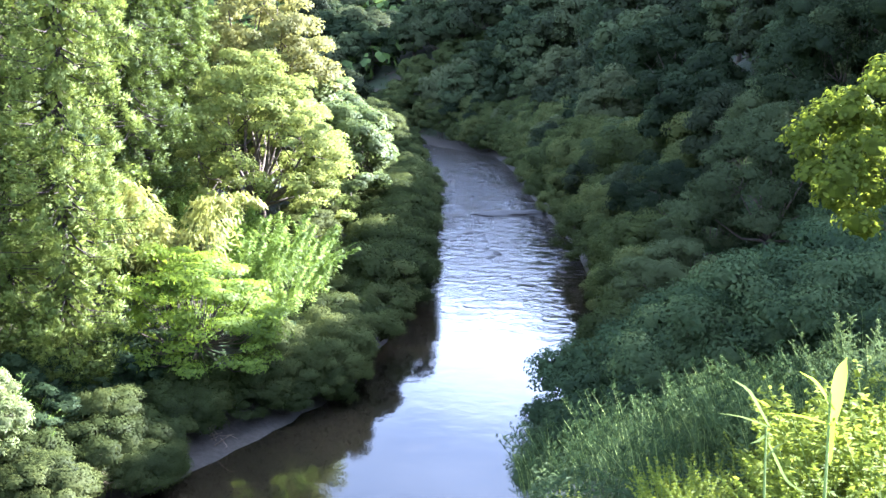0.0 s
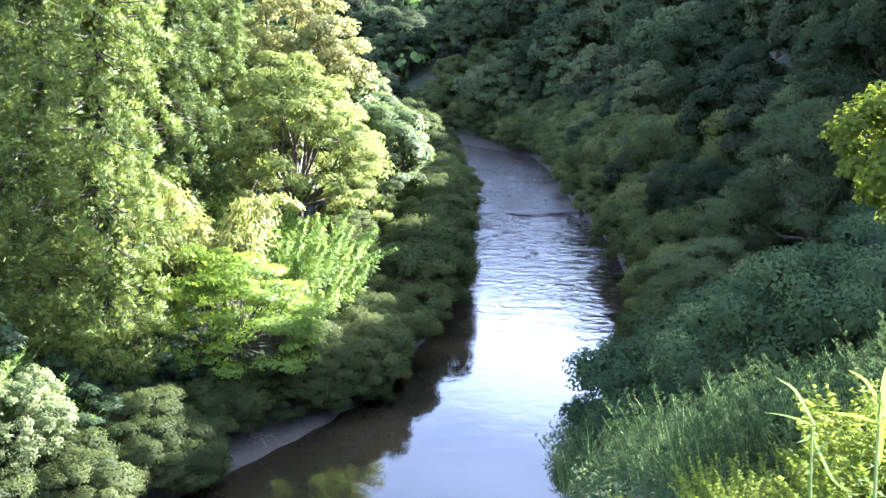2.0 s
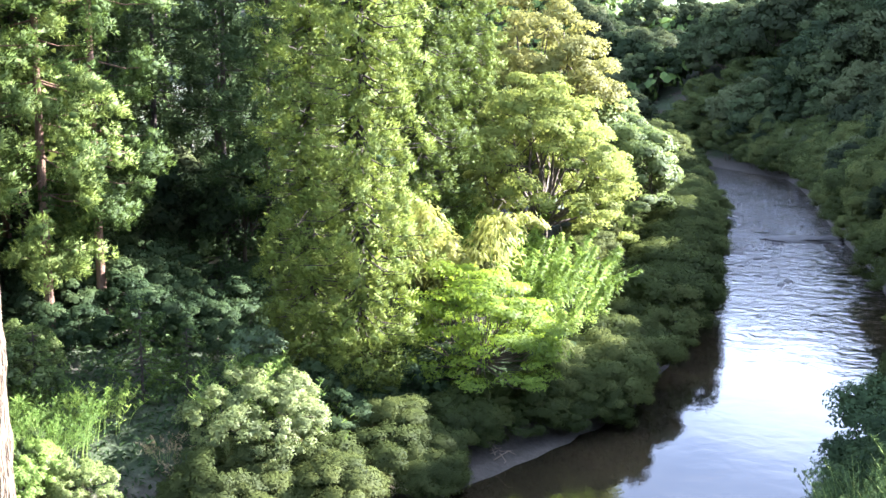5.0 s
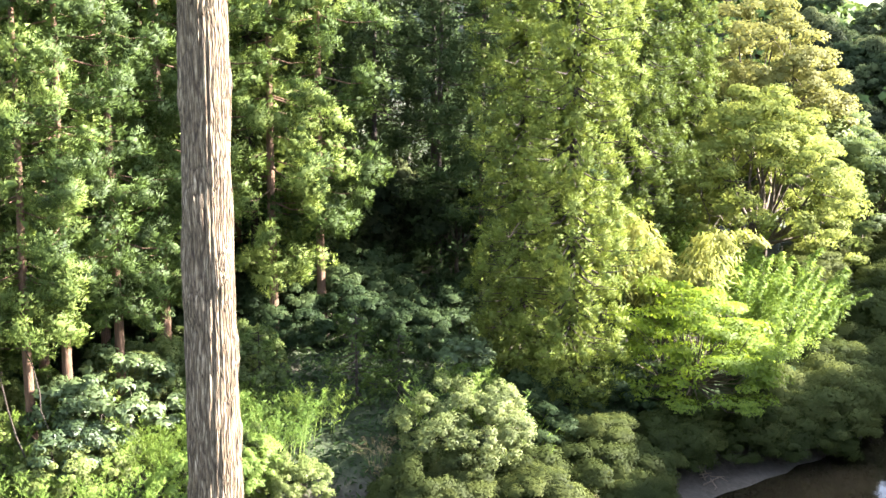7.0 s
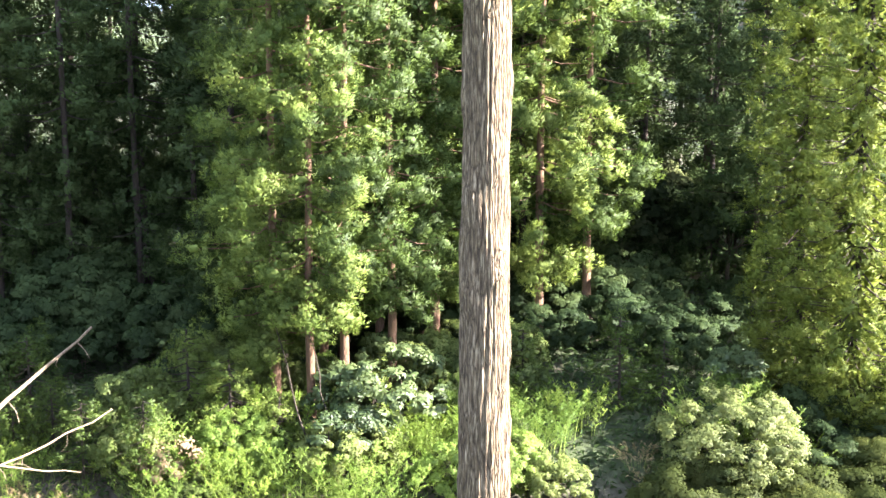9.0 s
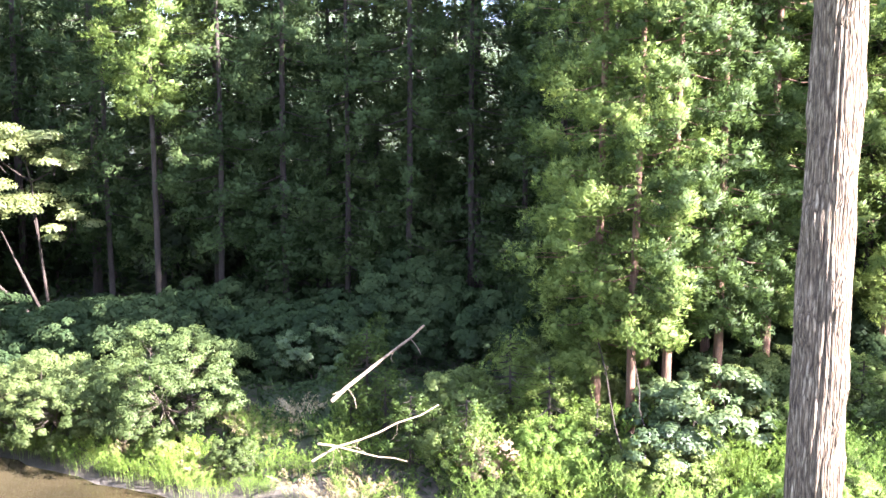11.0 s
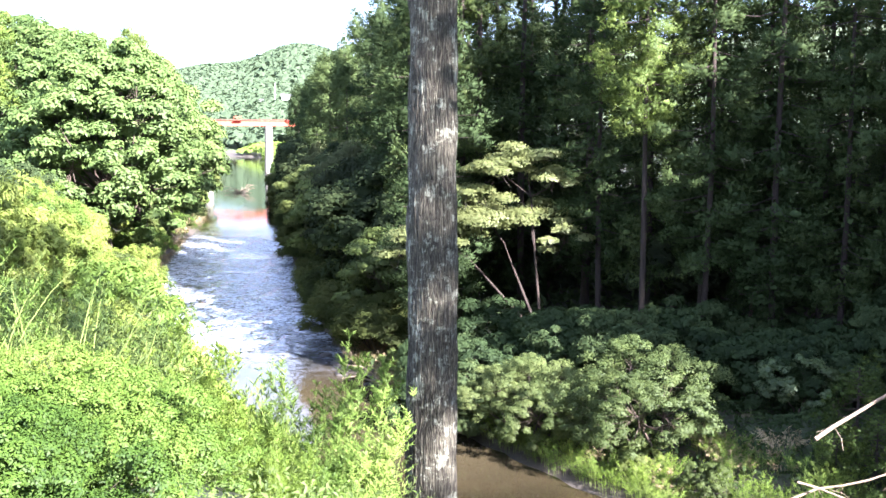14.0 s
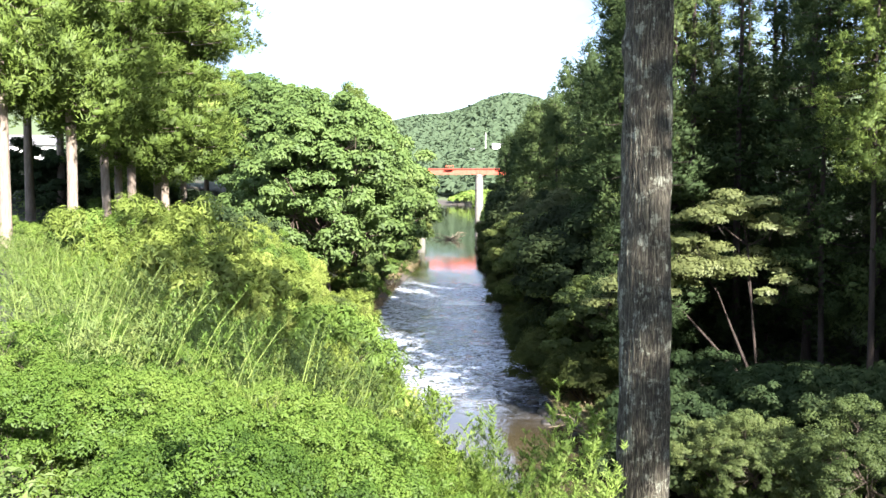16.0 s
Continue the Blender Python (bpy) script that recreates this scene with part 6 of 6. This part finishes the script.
for i in range(16):
    x = -46 - drng.uniform(0, 8)
    yb = float(np.interp(x, RIVER[14:][::-1, 0], RIVER[14:][::-1, 1]) + np.interp(x, RIVER[14:][::-1, 0], HALF[14:][::-1]))
    rock(x, yb - drng.uniform(-0.6, 0.8), 0.0, drng.uniform(0.12, 0.35), 90 + i)

# ---- railway bridge ----


def box_bm(sx, sy, sz, bevel=0.02):
    bm = bmesh.new()
    bmesh.ops.create_cube(bm, size=1.0)
    for v in bm.verts:
        v.co = Vector((v.co.x * sx, v.co.y * sy, v.co.z * sz))
    if bevel:
        bmesh.ops.bevel(bm, geom=list(bm.edges), offset=bevel, segments=1, affect="EDGES")
    return bm


def pier_bm(h, r0, r1):
    bm = bmesh.new()
    bmesh.ops.create_cone(bm, cap_ends=True, segments=20, radius1=r0, radius2=r1, depth=h)
    for v in bm.verts:
        v.co.z += h / 2
    top = bmesh.ops.create_cone(bm, cap_ends=True, segments=20, radius1=r1 * 1.18, radius2=r1 * 1.18, depth=0.5)
    for v in top["verts"]:
        v.co.z += h - 0.25
    return bm


bx, by = at(99.7, 274)
bridge = thing("railway_bridge", "red steel girder railway bridge on concrete piers", "bridge", loc=(bx, by, 0), rz=math.atan2(-0.985, 0.174))


def bridge_part(name, bm, mat, x, y, z, label=""):
    o = part(name, bm, mat, bridge, label)
    o.location = (x, y, z)
    return o


SPAN = 15.7
for k in range(-3, 3):
    for sd in (-0.9, 0.9):
        girder = bridge_part("girder", box_bm(SPAN - 0.15, 0.06, 1.35, 0), M_RED, (k + 0.5) * SPAN - 6.8, sd, 12.75, "red plate girder")
        for z in (-0.68, 0.68):
            f = part("flange", box_bm(SPAN - 0.15, 0.34, 0.05, 0), M_RED, girder)
            f.location = (0, 0, z)
        for i in range(12):
            f = part("stiffener", box_bm(0.05, 0.26, 1.3, 0), M_RED, girder)
            f.location = (-SPAN / 2 + 0.7 + i * (SPAN - 1.4) / 11, 0, 0)
bridge_part("deck", box_bm(6 * SPAN, 2.5, 0.18), M_RED, -6.8, 0, 13.55, "red deck with sleepers")
for sd in (-0.55, 0.55):
    bridge_part("rail", box_bm(6 * SPAN, 0.07, 0.15, 0), M_BARK_FAR, -6.8, sd, 13.72)
for sd in (-1.35, 1.35):
    refuge = bridge_part("refuge_platform", box_bm(2.2, 0.9, 0.1), M_RED, 1.2, sd * 1.25, 13.5, "red refuge platform")
    for dx in (-1.0, 0.0, 1.0):
        f = part("post", box_bm(0.07, 0.07, 0.95, 0), M_RED, refuge)
        f.location = (dx, sd * 0.3, 0.5)
    f = part("handrail", box_bm(2.2, 0.07, 0.07, 0), M_RED, refuge)
    f.location = (0, sd * 0.3, 0.95)
for k in range(-3, 4):
    px = k * SPAN - 6.8
    c, s_ = math.cos(bridge.rotation_euler.z), math.sin(bridge.rotation_euler.z)
    g = min(gz(bx + px * c, by + px * s_), 9.0)
    bridge_part("pier", pier_bm(12.05 - g + 0.8, 1.2, 1.0), M_CONCRETE, px, 0, g - 0.8, "weathered concrete pier")

# ---- houses, pole and road in the distance ----


def house(yaw, d, w, dep, h, roofmat, label):
    x, y = at(yaw, d)
    e = thing("house", label, "house", "houses", loc=(x, y, gz(x, y)), rz=radians(yaw))
    o = part("wall", box_bm(w, dep, h + 0.6, 0), M_WHITE, e)
    o.location = (0, 0, h / 2 - 0.3)
    bm = bmesh.new()
    vs = [bm.verts.new(v) for v in ((-w / 2 - .4, -dep / 2 - .5, 0), (w / 2 + .4, -dep / 2 - .5, 0), (w / 2 + .4, dep / 2 + .5, 0), (-w / 2 - .4, dep / 2 + .5, 0), (-w / 2 - .4, 0, dep * 0.28), (w / 2 + .4, 0, dep * 0.28))]
    for f in ((0, 1, 5, 4), (2, 3, 4, 5), (1, 2, 5), (3, 0, 4), (3, 2, 1, 0)):
        bm.faces.new([vs[i] for i in f])
    o = part("roof", bm, roofmat, e)
    o.location = (0, 0, h + 0.02)
    for i in range(3):
        win = part("window", box_bm(1.5, 0.08, 1.2, 0), M_STEEL, e)
        win.location = (-w / 2 + (i + 0.5) * w / 3, -dep / 2 - 0.03, h * 0.55)
        o = part("pane", box_bm(1.3, 0.03, 1.0, 0), M_GLASS, win)
        o.location = (0, -0.05, 0)
    return e


def ground_dist(yaw, el, lo=280, hi=900):
    for d in range(lo, hi, 5):
        x, y = at(yaw, d)
        if gz(x, y) > 12 + d * math.tan(radians(el)) - 3.0:
            return d
    return hi


house(103.3, ground_dist(103.3, 2.1), 14, 8, 6, M_ROOF, "white two-storey house among trees")
house(97.0, ground_dist(97.0, 1.4), 12, 8, 5, M_ROOF, "white house with a dark roof")
house(98.4, ground_dist(98.4, 1.2), 8, 6, 4, M_ROOF, "small white house in the valley")
house(122.6, 150, 7, 5, 2.6, M_ROOF, "white house beyond the road")
pd = ground_dist(97.9, 1.2)
px, py = at(97.9, pd)
mast = thing("radio_mast", "thin white lattice mast in the valley", "mast", loc=(px, py, gz(px, py)))
part("pole", pier_bm(16, 0.35, 0.15), M_WHITE, mast)
for z in (10, 13, 15):
    o = part("crossarm", box_bm(2.4, 0.12, 0.12, 0), M_WHITE, mast)
    o.location = (0, 0, z)

# the road behind the roadside cedars, with a guard rail
R0, R1 = np.array(at(117.0, 72)), np.array(at(127, 66))
rd = (R1 - R0) / np.linalg.norm(R1 - R0)
rn = np.array([-rd[1], rd[0]])
if rn @ R0 < 0:
    rn = -rn
LEN = float(np.linalg.norm(R1 - R0))
us = np.linspace(0, LEN + 25, 40)
rv, road_z = [], max(gz(*(R0 + rd * u + rn * w)) for u in np.linspace(0, LEN, 9) for w in (0, 5)) + 0.12
for u in us:
    for w, dz in ((-1.2, -0.9), (0.0, 0.0), (5.5, 0.0), (6.7, -0.9)):
        p = R0 + rd * u + rn * w
        rv.append((p[0], p[1], road_z + dz))
i = np.arange(39)[:, None] * 4
j = np.arange(3)[None, :]
road = new("road", mesh_data("road", rv, np.stack([i + j, i + j + 1, i + j + 5, i + j + 4], -1).reshape(-1, 4), M_ASPHALT))
tagged(road, "narrow asphalt road on a low embankment", "road", kind="structure")
rail = thing("guard_rail", "white steel guard rail along the road", "guard rail", loc=(R0[0], R0[1], road_z), rz=math.atan2(rd[1], rd[0]))
off = 0.5 if rn @ np.array([-rd[1], rd[0]]) > 0 else -0.5
for k in range(14):
    o = part("post", box_bm(0.10, 0.10, 0.95), M_WHITE, rail)
    o.location = (k * 1.5, off, 0.42)
for z in (0.45, 0.85):
    o = part("beam", box_bm(13 * 1.5 + 0.2, 0.05, 0.16), M_WHITE, rail)
    o.location = (13 * 0.75, off - 0.08 * off / abs(off), z)

# ---- woods on the distant hills ----


def far_woods(name, label, seed, count, yaw0, yaw1, d0, d1, mat, size, min_s=12, k=14, leaf=0.46):
    rng = np.random.default_rng(seed)
    yaw = np.radians(rng.uniform(yaw0, yaw1, count * 2))
    d = d0 + (d1 - d0) * rng.uniform(0, 1, count * 2)
    x, y = -np.sin(yaw) * d, np.cos(yaw) * d
    s, sd = river_side(x, y)
    ok = s > min_s
    x, y = x[ok][:count], y[ok][:count]
    z = ground_z(x, y)
    h = rng.uniform(0.7, 1.5, len(x)) * size * 1.6
    dd = unit(rng.normal(size=(len(x), k, 3)) + np.array([0, 0, 0.5]))
    dd[..., 2] = np.abs(dd[..., 2])
    c = np.stack([x, y, z + h * 0.25], 1)[:, None, :] + dd * np.stack([h * 0.5, h * 0.5, h * 0.36], 1)[:, None, :]
    v, f, nv = leaves(rng, c.reshape(-1, 3), (dd + rng.normal(0, 0.35, dd.shape)).reshape(-1, 3), np.repeat(h, k) * rng.uniform(0.75, 1.25, len(x) * k) * leaf, 0.8, soft=unit(dd + np.array([0, 0, 0.5])).reshape(-1, 3), wild=0.2)
    return tagged(new(name, mesh_data(name, v, f, mat, False, nv)), label, "woods", kind="stuff")


# haze of distance put in the leaf colour: bluish, with little contrast
M_FAR_HAZY = leaf_mat("far_leaf_hazy", (0.058, 0.090, 0.050), (0.076, 0.112, 0.060), (0.094, 0.130, 0.068), trans=0.3, island=0.04)
far_woods("far_woods", "sunlit woods on the distant hills", 7, 15000, 91, 114, 420, 1250, M_FAR_HAZY, 4.0)
far_woods("far_woods", "sunlit cedars on the far hills upstream", 8, 1600, 2, 26, 190, 620, M_CEDAR, 5.5, 8, 70, 0.16)
far_woods("far_woods", "thicket on the valley sides by the bridge", 9, 1500, 95, 108, 230, 420, M_GRASS, 2.2, 0.8, 30, 0.3)

for i in range(34):
    put("understory_shrub", SHRUB_DK[i % 2], "dark shrub in the shade behind the roadside cedars", "bush", nrng.uniform(110, 127), nrng.uniform(48, 66), "roadside shrubs", nrng.uniform(0.8, 1.5))
